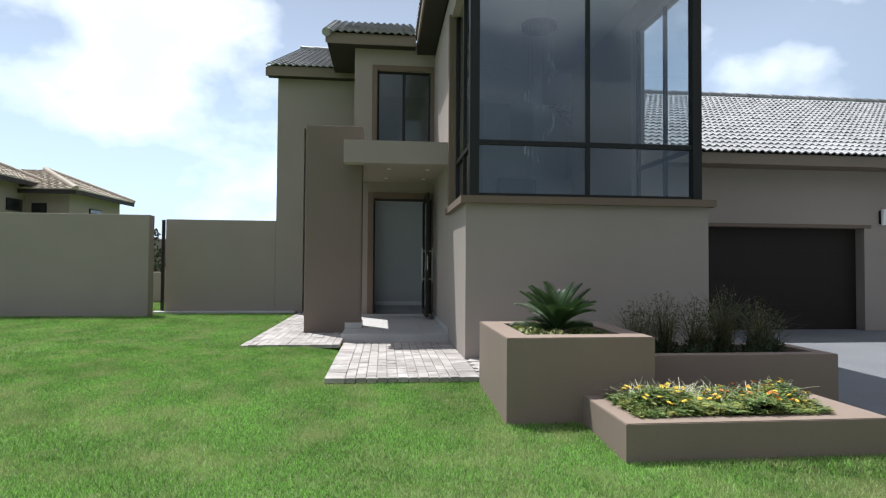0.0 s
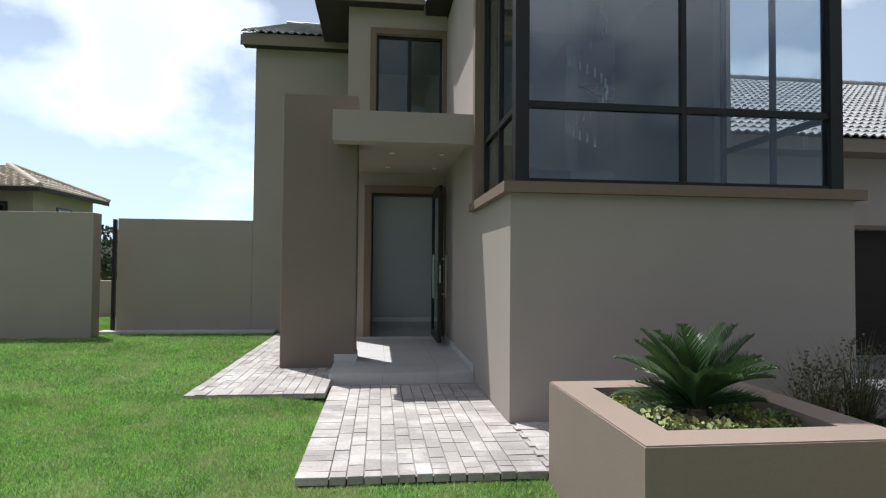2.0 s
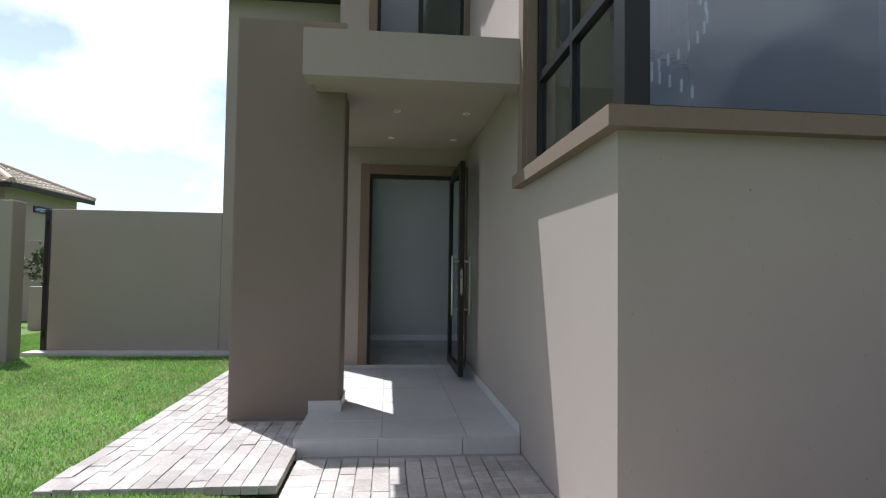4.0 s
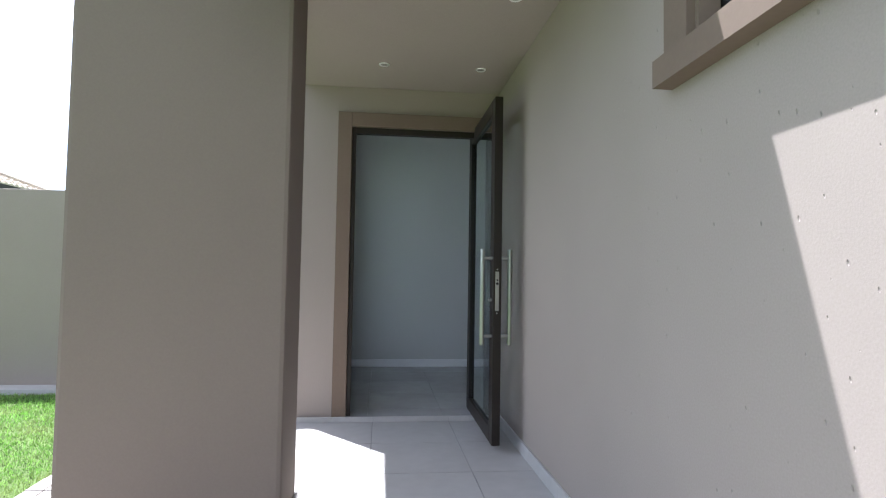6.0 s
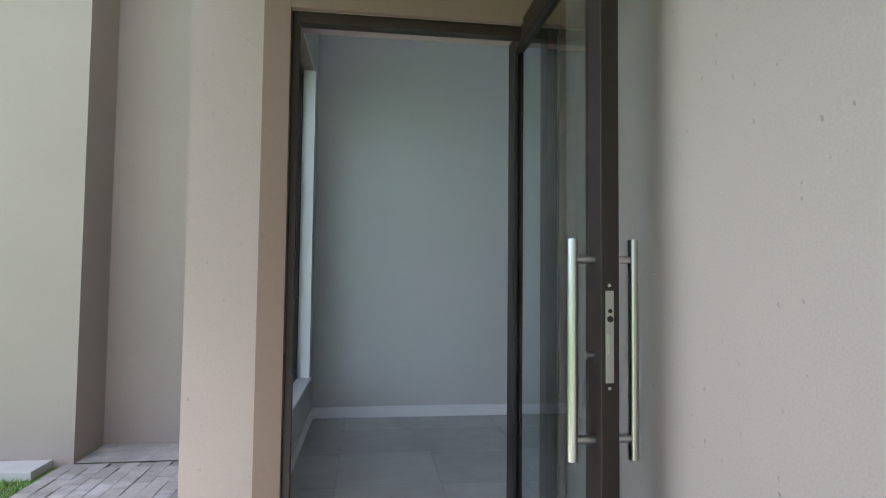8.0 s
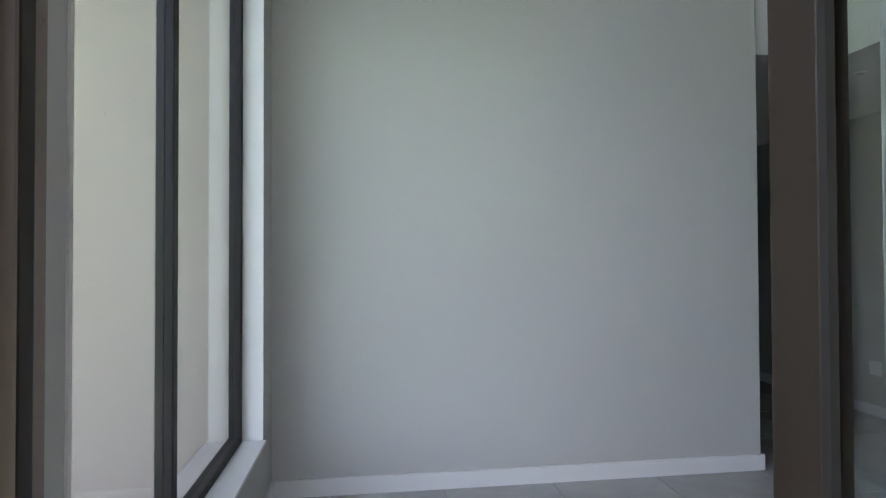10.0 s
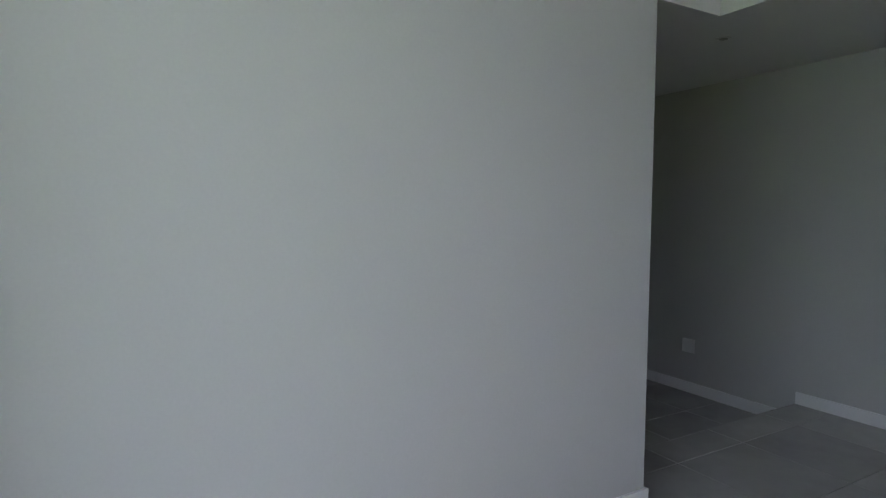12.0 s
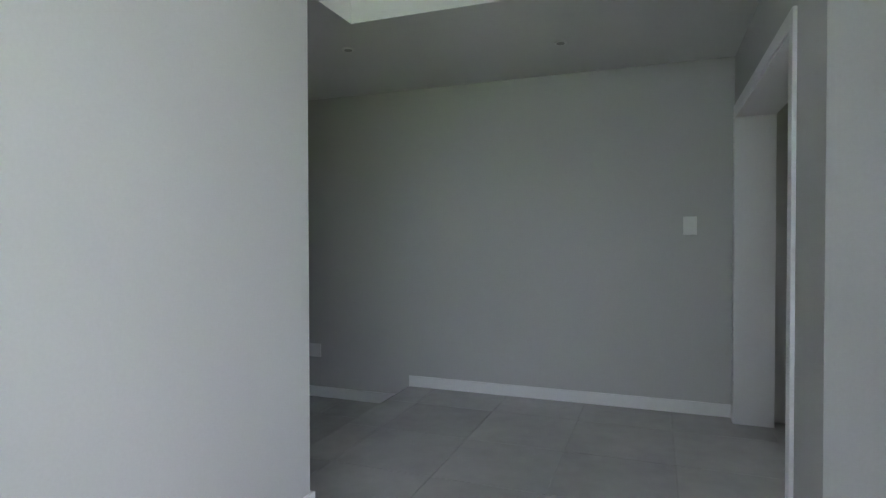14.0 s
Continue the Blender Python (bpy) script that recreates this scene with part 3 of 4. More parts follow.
for a, b in (((X0 - 0.1, DOOR_Y - 0.025, 3.0), (X0, DOOR_Y, 5.12)), ((X0, DOOR_Y - 0.025, ZB), (X1, DOOR_Y, 5.12)), ((X1, DOOR_Y - 0.025, 3.0), (-0.004, DOOR_Y, 5.12))):
    part("surround", box(bmesh.new(), *a, *b, bevel=0.004), BAND, w, "brown plaster surround")

w = tagged(new("window_3"), "tall dark framed foyer window with white reveal", "window", kind="structure")
XA, YA, YB, ZA, ZB = -1.47, WIN_A, WIN_B, 0.49, 2.95
frame_bar(w, "jamb", (XA, YB - 0.045, ZA), (XA + 0.06, YB - 0.003, ZB), ALU)
frame_bar(w, "jamb", (XA, YA + 0.003, ZA), (XA + 0.06, YA + 0.045, ZB), ALU)
frame_bar(w, "bottom_rail", (XA, YA + 0.045, ZA + 0.003), (XA + 0.06, YB - 0.045, ZA + 0.045), ALU)
frame_bar(w, "mullion", (XA, 5.775, ZA + 0.045), (XA + 0.06, 5.82, ZB), ALU)
frame_bar(w, "head", (XA, YA + 0.045, ZB - 0.045), (XA + 0.06, YB - 0.045, ZB - 0.003), ALU)
pane(w, (XA + 0.026, YA + 0.045, ZA + 0.045), (XA + 0.034, 5.775, ZB - 0.045))
pane(w, (XA + 0.026, 5.82, ZA + 0.045), (XA + 0.034, YB - 0.045, ZB - 0.045))
part("window_sill", box(bmesh.new(), XA + 0.062, YA + 0.004, ZA - 0.001, INLEFT_X + 0.03, YB - 0.004, ZA + 0.016, bevel=0.003), WHITE, w, "white painted sill")
part("reveal", box(bmesh.new(), XA + 0.062, YB - 0.014, ZA + 0.017, INLEFT_X + 0.016, YB - 0.003, ZB), WHITE, w, "white painted reveal")
part("reveal", box(bmesh.new(), XA + 0.062, YA + 0.003, ZA + 0.017, INLEFT_X + 0.016, YA + 0.014, ZB), WHITE, w, "white painted reveal")

# ---------------------------------------------------------------- entrance door
DX0, DX1, DTOP = -1.20, -0.03, 2.435
d = tagged(new("door_frame"), "dark bronze entrance door frame in a brown plaster surround", "door frame", kind="structure")
part("jamb", box(bmesh.new(), DX0 + 0.002, DOOR_Y + 0.0, FLOOR_Z, DX0 + 0.034, DOOR_Y + 0.03, DTOP - 0.002, bevel=0.004), DOORFRAME, d)
part("jamb_stop", box(bmesh.new(), DX0 + 0.002, DOOR_Y + 0.031, FLOOR_Z, DX0 + 0.018, DOOR_Y + 0.058, DTOP - 0.002, bevel=0.003), DOORFRAME, d)
part("jamb", box(bmesh.new(), DX1 - 0.05, DOOR_Y + 0.0, FLOOR_Z, DX1 - 0.002, DOOR_Y + 0.10, DTOP - 0.002, bevel=0.004), DOORFRAME, d)
part("head", box(bmesh.new(), DX0 + 0.034, DOOR_Y + 0.0, DTOP - 0.05, DX1 - 0.05, DOOR_Y + 0.06, DTOP - 0.002, bevel=0.004), DOORFRAME, d)
for a, b in (((DX0 - 0.11, DOOR_Y - 0.03, FLOOR_Z), (DX0, DOOR_Y, DTOP + 0.115)), ((DX0, DOOR_Y - 0.03, DTOP), (DX1, DOOR_Y, DTOP + 0.115)),
             ((DX1, DOOR_Y - 0.03, FLOOR_Z), (-0.003, DOOR_Y, DTOP + 0.115))):
    part("surround", box(bmesh.new(), *a, *b, bevel=0.004), BAND, d, "brown plaster surround")

leaf = thing("pivot_door", "dark framed glass pivot door standing open with long steel handles", "door", (-0.165, DOOR_Y + 0.03, FLOOR_Z))
LX0, LX1, LY0, LY1, LZ0, LZ1 = -0.205, -0.150, 3.70, 4.80, 0.138, 2.46
part("stile", box(bmesh.new(), LX0, LY0, LZ0, LX1, LY0 + 0.10, LZ1, bevel=0.004), DOORFRAME, leaf)
part("stile", box(bmesh.new(), LX0, LY1 - 0.10, LZ0, LX1, LY1, LZ1, bevel=0.004), DOORFRAME, leaf)
part("top_rail", box(bmesh.new(), LX0, LY0 + 0.10, LZ1 - 0.10, LX1, LY1 - 0.10, LZ1, bevel=0.004), DOORFRAME, leaf)
part("bottom_rail", box(bmesh.new(), LX0, LY0 + 0.10, LZ0, LX1, LY1 - 0.10, LZ0 + 0.10, bevel=0.004), DOORFRAME, leaf)
pane(leaf, (-0.184, LY0 + 0.09, LZ0 + 0.09), (-0.176, LY1 - 0.09, LZ1 - 0.09))
for a, b in (((LX0 - 0.0, LY0 + 0.10, LZ0 + 0.10), (LX0 + 0.014, LY0 + 0.115, LZ1 - 0.10)), ((LX0, LY1 - 0.115, LZ0 + 0.10), (LX0 + 0.014, LY1 - 0.10, LZ1 - 0.10))):
    part("glazing_bead", box(bmesh.new(), *a, *b), ALU, leaf)
for side in (-1, 1):
    xh = (LX0 - 0.065) if side < 0 else (LX1 + 0.065)
    xf = LX0 if side < 0 else LX1
    h = part("handle", tube(bmesh.new(), (xh, LY0 + 0.05, 0.79), (xh, LY0 + 0.05, 1.43), 0.0155, n=20), STEEL, leaf, "round brushed steel pull bar", smooth=False)
    for z in (0.85, 1.37):
        part("standoff", tube(bmesh.new(), (xf, LY0 + 0.05, z), (xh, LY0 + 0.05, z), 0.012, n=16), STEEL, h)
lock = part("lock_plate", box(bmesh.new(), -0.192, LY0 - 0.003, 1.02, -0.168, LY0, 1.28, bevel=0.001), STEEL, leaf, "steel lock face plate")
part("key_cylinder", tube(bmesh.new(), (-0.18, LY0 - 0.004, 1.20), (-0.18, LY0 - 0.008, 1.20), 0.009, n=14), ALU, lock)
part("key_cylinder", tube(bmesh.new(), (-0.18, LY0 - 0.004, 1.223), (-0.18, LY0 - 0.008, 1.223), 0.006, n=14), ALU, lock)
part("bolt", box(bmesh.new(), -0.186, LY0 - 0.010, 1.10, -0.174, LY0 - 0.003, 1.16, bevel=0.001), STEEL, lock)
for z in (1.005, 1.295):
    part("screw", tube(bmesh.new(), (-0.18, LY0 - 0.002, z), (-0.18, LY0 + 0.004, z), 0.005, n=10), STEEL, lock)
part("thumb_turn", tube(bmesh.new(), (LX0 - 0.02, LY0 + 0.06, 1.09), (LX0, LY0 + 0.06, 1.09), 0.012, n=14), STEEL, leaf)

# canopy downlights
for x, y in ((-0.912, 2.95), (-0.25, 2.95), (-0.955, 4.03), (-0.25, 4.03)):
    t = thing("downlight", "small round white recessed downlight, switched off", "light", (x, y, 2.76), "canopy downlights")
    bm = bmesh.new()
    n = 28
    prof = ((0.037, 2.7598), (0.037, 2.755), (0.032, 2.7525), (0.026, 2.7555), (0.023, 2.7585))
    rings = [[bm.verts.new((x + r_ * math.cos(2 * math.pi * i / n), y + r_ * math.sin(2 * math.pi * i / n), z_)) for i in range(n)] for r_, z_ in prof]
    for a, b in zip(rings, rings[1:]):
        for i in range(n):
            bm.faces.new((a[i], a[(i + 1) % n], b[(i + 1) % n], b[i]))
    part("ring", bm, PLASTIC, t, smooth=True)
    part("lens", tube(bmesh.new(), (x, y, 2.7565), (x, y, 2.7592), 0.024, n=24), STEEL, t, "pale lamp face")

# ---------------------------------------------------------------- garage door and lamp
g = thing("garage_door", "dark brown sectional garage door, closed", "garage door", (6.55, 4.2, GAR_Z))
n = 4
for i in range(n):
    za, zb = GAR_Z + 0.0003 + (1.93 - GAR_Z) * i / n, GAR_Z + (1.93 - GAR_Z) * (i + 1) / n - 0.0105 + 0.010
    part("section", box(bmesh.new(), 4.203, 4.17, za, 8.897, 4.21, zb, bevel=0.0015), GARAGE, g)
# added unseen panel: stops light inside the garage showing through the section gaps
part("backing", boxes((4.203, 4.212, GAR_Z, 8.897, 4.24, 1.93)), GARAGE, g)
l = thing("wall_lamp", "slim black and white outdoor wall lamp", "lamp", (9.28, 3.95, 2.15))
part("back_plate", box(bmesh.new(), 9.23, 3.932, 2.02, 9.33, 3.949, 2.30, bevel=0.004), ALU, l)
part("shade", tube(bmesh.new(), (9.28, 3.88, 2.0), (9.28, 3.88, 2.32), 0.045, n=20), PLASTIC, l, "white cylinder shade")
part("arm", box(bmesh.new(), 9.265, 3.885, 2.15, 9.295, 3.932, 2.18), ALU, l)

# ---------------------------------------------------------------- boundary walls and neighbours
wall("wall_boundary", "taupe plastered garden boundary wall", TAUPE, (-26, 5.55, -0.2, -5.85, 5.83, 2.115))
wall("wall_gate_side", "taupe plastered yard wall beside the gate gap", TAUPE, (-5.80, 6.328, -0.2, -3.422, 6.55, 2.085))
wall("wall_yard_back", "taupe plastered wall at the back of the side yard", TAUPE, (-26, 11.5, -0.2, -3.50, 11.7, 1.85))
wall("wall_yard_low", "low plastered yard wall seen past the gate gap", TAUPE, (-8.0, 9.6, -0.2, -5.2, 9.8, 0.85))
p = thing("gate_post", "slim black steel gate post with hinge collars", "post", (-5.85, 6.35, 0))
part("post", box(bmesh.new(), -5.885, 6.315, -0.05, -5.825, 6.375, 2.065, bevel=0.004), ALU, p)
for z in (0.25, 1.0, 1.82):
    part("hinge", tube(bmesh.new(), (-5.85, 6.305, z), (-5.85, 6.305, z + 0.09), 0.018, n=12), ALU, p)
tagged(part("trim_strip", boxes((-6.0, 6.08, -0.2, -2.95, 6.326, 0.055), bevel=0.004), PORCH), "pale concrete strip along the yard wall", "paving", kind="structure")


def hip_house(name, label, x0, y0, x1, y1, eave, ridge, windows, side_windows):
    h = thing(name, label, "house", ((x0 + x1) / 2, (y0 + y1) / 2, 0))
    part("wall", boxes((x0 + 0.5, y0 + 0.5, -0.3, x1 - 0.5, y1 - 0.5, eave)), TAUPE, h)
    run = (y1 - y0) / 2
    rises = 15
    bm = bmesh.new()

    def ring(k, lift):
        f = k / rises
        i = run * f
        z = eave + (ridge - eave) * f + lift
        return [(x0 + i, y0 + i, z), (x1 - i, y0 + i, z), (x1 - i, y1 - i, z), (x0 + i, y1 - i, z)]

    for k in range(rises):
        lo, hi = ring(k, 0.05), ring(k + 1, 0.0)
        un = ring(k, 0.0)
        for i in range(4):
            j = (i + 1) % 4
            a, b, c, e = Vector(lo[i]), Vector(lo[j]), Vector(hi[j]), Vector(hi[i])
            m = max(2, int((b - a).length / 0.15))
            low = [bm.verts.new(a.lerp(b, s / m) + Vector((0, 0, 0.03 * (s % 2)))) for s in range(m + 1)]
            top = [bm.verts.new(e.lerp(c, s / m) + Vector((0, 0, 0.03 * (s % 2)))) for s in range(m + 1)]
            und = [bm.verts.new(Vector(un[i]).lerp(Vector(un[j]), s / m)) for s in range(m + 1)]
            for s in range(m):
                bm.faces.new((low[s], low[s + 1], top[s + 1], top[s]))
                bm.faces.new((und[s], und[s + 1], low[s + 1], low[s]))
    ro = part("roof", bm, TILE_FAR, h, "sunlit tan tiled hip roof")
    part("fascia", boxes((x0, y0, eave - 0.18, x1, y0 + 0.04, eave), (x1 - 0.04, y0 + 0.04, eave - 0.18, x1, y1, eave)), SOFFIT, h)
    part("soffit", boxes((x0 + 0.04, y0 + 0.04, eave - 0.06, x1 - 0.04, y1, eave - 0.03)), FASCIA, h)
    for c0, c1 in (((x1, y0), (x1 - run, y0 + run)), ((x0, y0), (x0 + run, y0 + run)), ((x1, y1), (x1 - run, y1 - run))):
        part("hip_cap", tube(bmesh.new(), (*c0, eave + 0.06), (*c1, ridge + 0.06), 0.11, n=10), TILE_FAR, ro)
    for xa, xb, za, zb in windows:
        wd = part("window", boxes((xa, y0 + 0.46, za, xb, y0 + 0.497, zb)), ALU, h, "dark window")
        part("pane", boxes((xa + 0.06, y0 + 0.45, za + 0.06, xb - 0.06, y0 + 0.459, zb - 0.06)), GLASS, wd)
    for ya, yb, za, zb in side_windows:
        wd = part("window", boxes((x1 - 0.497, ya, za, x1 - 0.46, yb, zb)), ALU, h, "dark window")
        part("pane", boxes((x1 - 0.459, ya + 0.06, za + 0.06, x1 - 0.45, yb - 0.06, zb - 0.06)), GLASS, wd)
    return h


hip_house("house", "neighbouring taupe house with tan tiled hip roof and dark window", -27.7, 15.5, -15.7, 20.0, 4.45, 5.55, [], [(17.7, 18.7, 3.2, 3.7)])
hip_house("house", "neighbouring taupe house wing with low tan hip roof", -22.7, 18.4, -13.9, 24.0, 4.15, 5.35, [(-15.9, -15.3, 3.2, 3.6)], [(20.5, 21.6, 3.3, 3.55)])


def leaf_cloud(bm, rng, centre, radius, count, size):
    for _ in range(count):
        v = Vector(rng.normal(size=3))
        v.normalize()
        c = Vector(centre) + Vector((v.x * radius[0], v.y * radius[1], v.z * radius[2])) * (rng.uniform(0.25, 1.0) ** 0.5)
        q = Euler(rng.uniform(0, 6.28, 3)).to_matrix()
        s = size * rng.uniform(0.6, 1.3)
        vs = [bm.verts.new(c + q @ Vector(p)) for p in ((-s * 0.4, 0, 0), (0, -s * 0.1, s * 0.5), (s * 0.4, 0, 0), (0, s * 0.12, -s * 0.5))]
        bm.faces.new(vs)
    return bm


rng = np.random.default_rng(7)
t = thing("tree", "small dark green tree in the yard beyond the gap", "tree", (-8.0, 10.6, 0))
part("trunk", tube(bmesh.new(), (-8.0, 10.6, -0.1), (-7.95, 10.6, 1.5), 0.07, 0.04, 10), TRUNK, t)
cr = bmesh.new()
for dx, dz, rr in ((0, 1.5, 0.55), (0.25, 1.15, 0.45), (-0.3, 1.2, 0.5), (0.05, 1.95, 0.35)):
    leaf_cloud(cr, rng, (-7.95 + dx, 10.6, dz), (rr, rr, rr * 0.8), 260, 0.09)
tagged(part("crown", cr, HEDGE, t), kind="stuff")

# ---------------------------------------------------------------- planters
def planter(label, x0, y0, x1, y1, z1, rim, soil_drop, z0=-0.45, group="garden planters", rim_end=None):
    rim_end = rim if rim_end is None else rim_end
    p_ = thing("planter", label, "planter", ((x0 + x1) / 2, (y0 + y1) / 2, 0), group)
    bm = bmesh.new()
    o = [(x0, y0), (x1, y0), (x1, y1), (x0, y1)]
    i_ = [(x0 + rim, y0 + rim), (x1 - rim_end, y0 + rim), (x1 - rim_end, y1 - rim), (x0 + rim, y1 - rim)]
    a = [bm.verts.new((*c, z0)) for c in o]
    b = [bm.verts.new((*c, z1)) for c in o]
    c_ = [bm.verts.new((*c, z1)) for c in i_]
    e = [bm.verts.new((*c, z1 - soil_drop - 0.12)) for c in i_]
    for k in range(4):
        j = (k + 1) % 4
        bm.faces.new((a[k], a[j], b[j], b[k]))
        bm.faces.new((b[k], b[j], c_[j], c_[k]))
        bm.faces.new((c_[k], c_[j], e[j], e[k]))
    bmesh.ops.bevel(bm, geom=[ed for ed in bm.edges if ed.verts[0] in b and ed.verts[1] in b], offset=0.006, segments=2, affect="EDGES")
    bmesh.ops.recalc_face_normals(bm, faces=bm.faces)
    part("planter_body", bm, PLANTER, p_)
    rng_ = np.random.default_rng(3)
    xs_ = np.linspace(x0 + rim - 0.01, x1 - rim_end + 0.01, 16)
    ys_ = np.linspace(y0 + rim - 0.01, y1 - rim + 0.01, 12)
    part("soil", sheet(bmesh.new(), xs_, ys_, lambda x, y: z1 - soil_drop + 0.03 * noise.noise((x * 4, y * 4, 0)) + rng_.uniform(-0.012, 0.012)), SOIL, p_, "dark soil and bark mulch")
    return p_


planter("tall brown plastered planter box with a cycad", -0.018, -2.40, 1.195, -1.135, 0.56, 0.2, 0.09)
planter("long brown plastered planter box with reeds", 1.198, -1.93, 3.2, -1.15, 0.33, 0.14, 0.05)
planter("low brown plastered planter box filled with yellow flowers", 0.60, -3.20, 2.5, -2.366, 0.102, 0.15, 0.03, rim_end=0.32)


def frond(base, heading, rise, length, droop, rng_):
    """A feather leaf in one piece: a bowed rib with two rows of narrow stiff leaflets growing from its edges."""
    bm = bmesh.new()
    n_ = 38
    h = Vector((math.cos(heading), math.sin(heading), 0))
    side = Vector((-h.y, h.x, 0))
    p_, ang, ribs = Vector(base), rise, []
    for i in range(n_ + 1):
        d_ = h * math.cos(ang) + Vector((0, 0, math.sin(ang)))
        w_ = 0.005 * (1 - i / n_) + 0.0015
        ribs.append((bm.verts.new(p_ + side * w_), bm.verts.new(p_ - side * w_), p_.copy(), d_))
        p_ = p_ + d_ * (length / n_)
        ang -= droop / n_
    for i in range(n_):
        a, c = ribs[i], ribs[i + 1]
        bm.faces.new((a[0], a[1], c[1], c[0]))
        f = (i + 1) / n_
        if f < 0.10:
            continue
        l_ = 0.165 * math.sin(math.pi * min(1, 0.18 + 0.82 * f)) ** 0.55 * (1.1 - 0.4 * f) + 0.012
        up = side.cross(a[3]).normalized()
        if up.z < 0:
            up = -up
        for s, k in ((1, 0), (-1, 1)):
            way = (side * s * 0.56 + a[3] * 0.78 + up * 0.34).normalized()
            lift = Vector((0, 0, rng_.uniform(-0.006, 0.006)))
            m = a[2] + way * l_ * 0.5 + up * 0.006 + lift
            half = a[3] * 0.0052
            m1, m2 = bm.verts.new(m - half), bm.verts.new(m + half)
            tip = bm.verts.new(a[2] + way * l_ + lift * 2 - up * 0.006)
            bm.faces.new((a[k], c[k], m2, m1))
            bm.faces.new((m1, m2, tip))
    return bm


cy = thing("cycad", "dark green cycad with arching feather fronds in the tall planter", "plant", (0.6, -1.72, 0.48))
rng = np.random.default_rng(21)
part("trunk", tube(bmesh.new(), (0.6, -1.72, 0.44), (0.6, -1.72, 0.525), 0.06, 0.045, 12), TRUNK, cy)
for k in range(26):
    rise = (1.35, 1.1, 0.85, 0.5)[k % 4] + rng.uniform(-0.12, 0.12)
    turn = k * 2.39996 + rng.uniform(-0.2, 0.2)
    rise = rise if math.sin(turn) > -0.45 else max(rise, 0.95)
    part("frond", frond((0.6, -1.72, 0.525), turn, rise, rng.uniform(0.37, 0.53), rng.uniform(0.35, 0.9), rng), CYCAD, cy)


for k in range(9):
    part("frond", frond((0.6, -1.72, 0.515), -0.55 + 0.47 * k + rng.uniform(-0.1, 0.1), rng.uniform(0.25, 0.5), rng.uniform(0.32, 0.44), rng.uniform(0.4, 0.8), rng), CYCAD, cy)


def tuft(bm, rng_, base, count, height, lean, width=0.004):
    for _ in range(count):
        a = rng_.uniform(0, 2 * math.pi)
        h = height * rng_.uniform(0.5, 1.0)
        l_ = lean * rng_.uniform(0.15, 1.0)
        b = Vector(base) + Vector((rng_.normal(0, 0.035), rng_.normal(0, 0.035), 0))
        d_ = Vector((math.cos(a), math.sin(a), 0))
        s = Vector((-d_.y, d_.x, 0)) * width
        prev = None
        for i in range(4):
            f = i / 3
            c = b + d_ * l_ * f * f + Vector((0, 0, h * (f - 0.25 * l_ / height * f * f)))
            k = s * (1 - 0.85 * f)
            cur = (bm.verts.new(c - k), bm.verts.new(c + k))
            if prev:
                bm.faces.new((prev[0], prev[1], cur[1], cur[0]))
            prev = cur
    return bm


rng = np.random.default_rng(5)
for x, y, h, nn in ((1.42, -1.55, 0.50, 150), (1.74, -1.50, 0.58, 190), (2.02, -1.58, 0.52, 150), (2.36, -1.48, 0.62, 210), (2.66, -1.55, 0.52, 170), (1.58, -1.42, 0.4, 80), (2.22, -1.38, 0.4, 80), (2.86, -1.45, 0.42, 90)):
    r_ = thing("reed_clump", "olive green upright reed clump in the long planter", "plant", (x, y, 0.27), "reed clumps")
    tagged(part("leaves", tuft(bmesh.new(), rng, (x, y, 0.26), nn, h * 1.2, 0.55, 0.0038), REED, r_), kind="stuff")
    low = leaf_cloud(bmesh.new(), rng, (x, y, 0.33), (0.16, 0.12, 0.10), 420, 0.026)
    tagged(part("base_foliage", low, HEDGE, r_), kind="stuff")
    head = leaf_cloud(bmesh.new(), rng, (x, y, 0.30 + h * 0.62), (0.17, 0.13, h * 0.42), 260, 0.02)
    tagged(part("seed_plume", head, REED, r_, "dull olive feathery plume"), kind="stuff")

# small groundcover round the cycad
rng = np.random.default_rng(9)
for x, y in ((0.28, -2.05), (0.75, -2.06), (0.92, -1.9), (0.9, -1.55), (0.3, -1.45), (0.35, -1.8), (0.55, -2.1), (0.8, -1.75)):
    gpl = thing("groundcover_plant", "small leafy green groundcover in the tall planter", "plant", (x, y, 0.47), "groundcover plants")
    tagged(part("leaves", leaf_cloud(bmesh.new(), rng, (x, y, 0.51), (0.13, 0.11, 0.05), 330, 0.02), HERB, gpl), kind="stuff")

for x, y in ((0.30, -2.10), (0.44, -2.13), (0.27, -1.95)):
    gpl = thing("groundcover_plant", "pale variegated groundcover at the edge of the tall planter", "plant", (x, y, 0.47), "pale groundcover plants")
    tagged(part("leaves", leaf_cloud(bmesh.new(), rng, (x, y, 0.53), (0.10, 0.08, 0.07), 260, 0.03), PALE, gpl), kind="stuff")

# flower bed in the low planter
rng = np.random.default_rng(11)


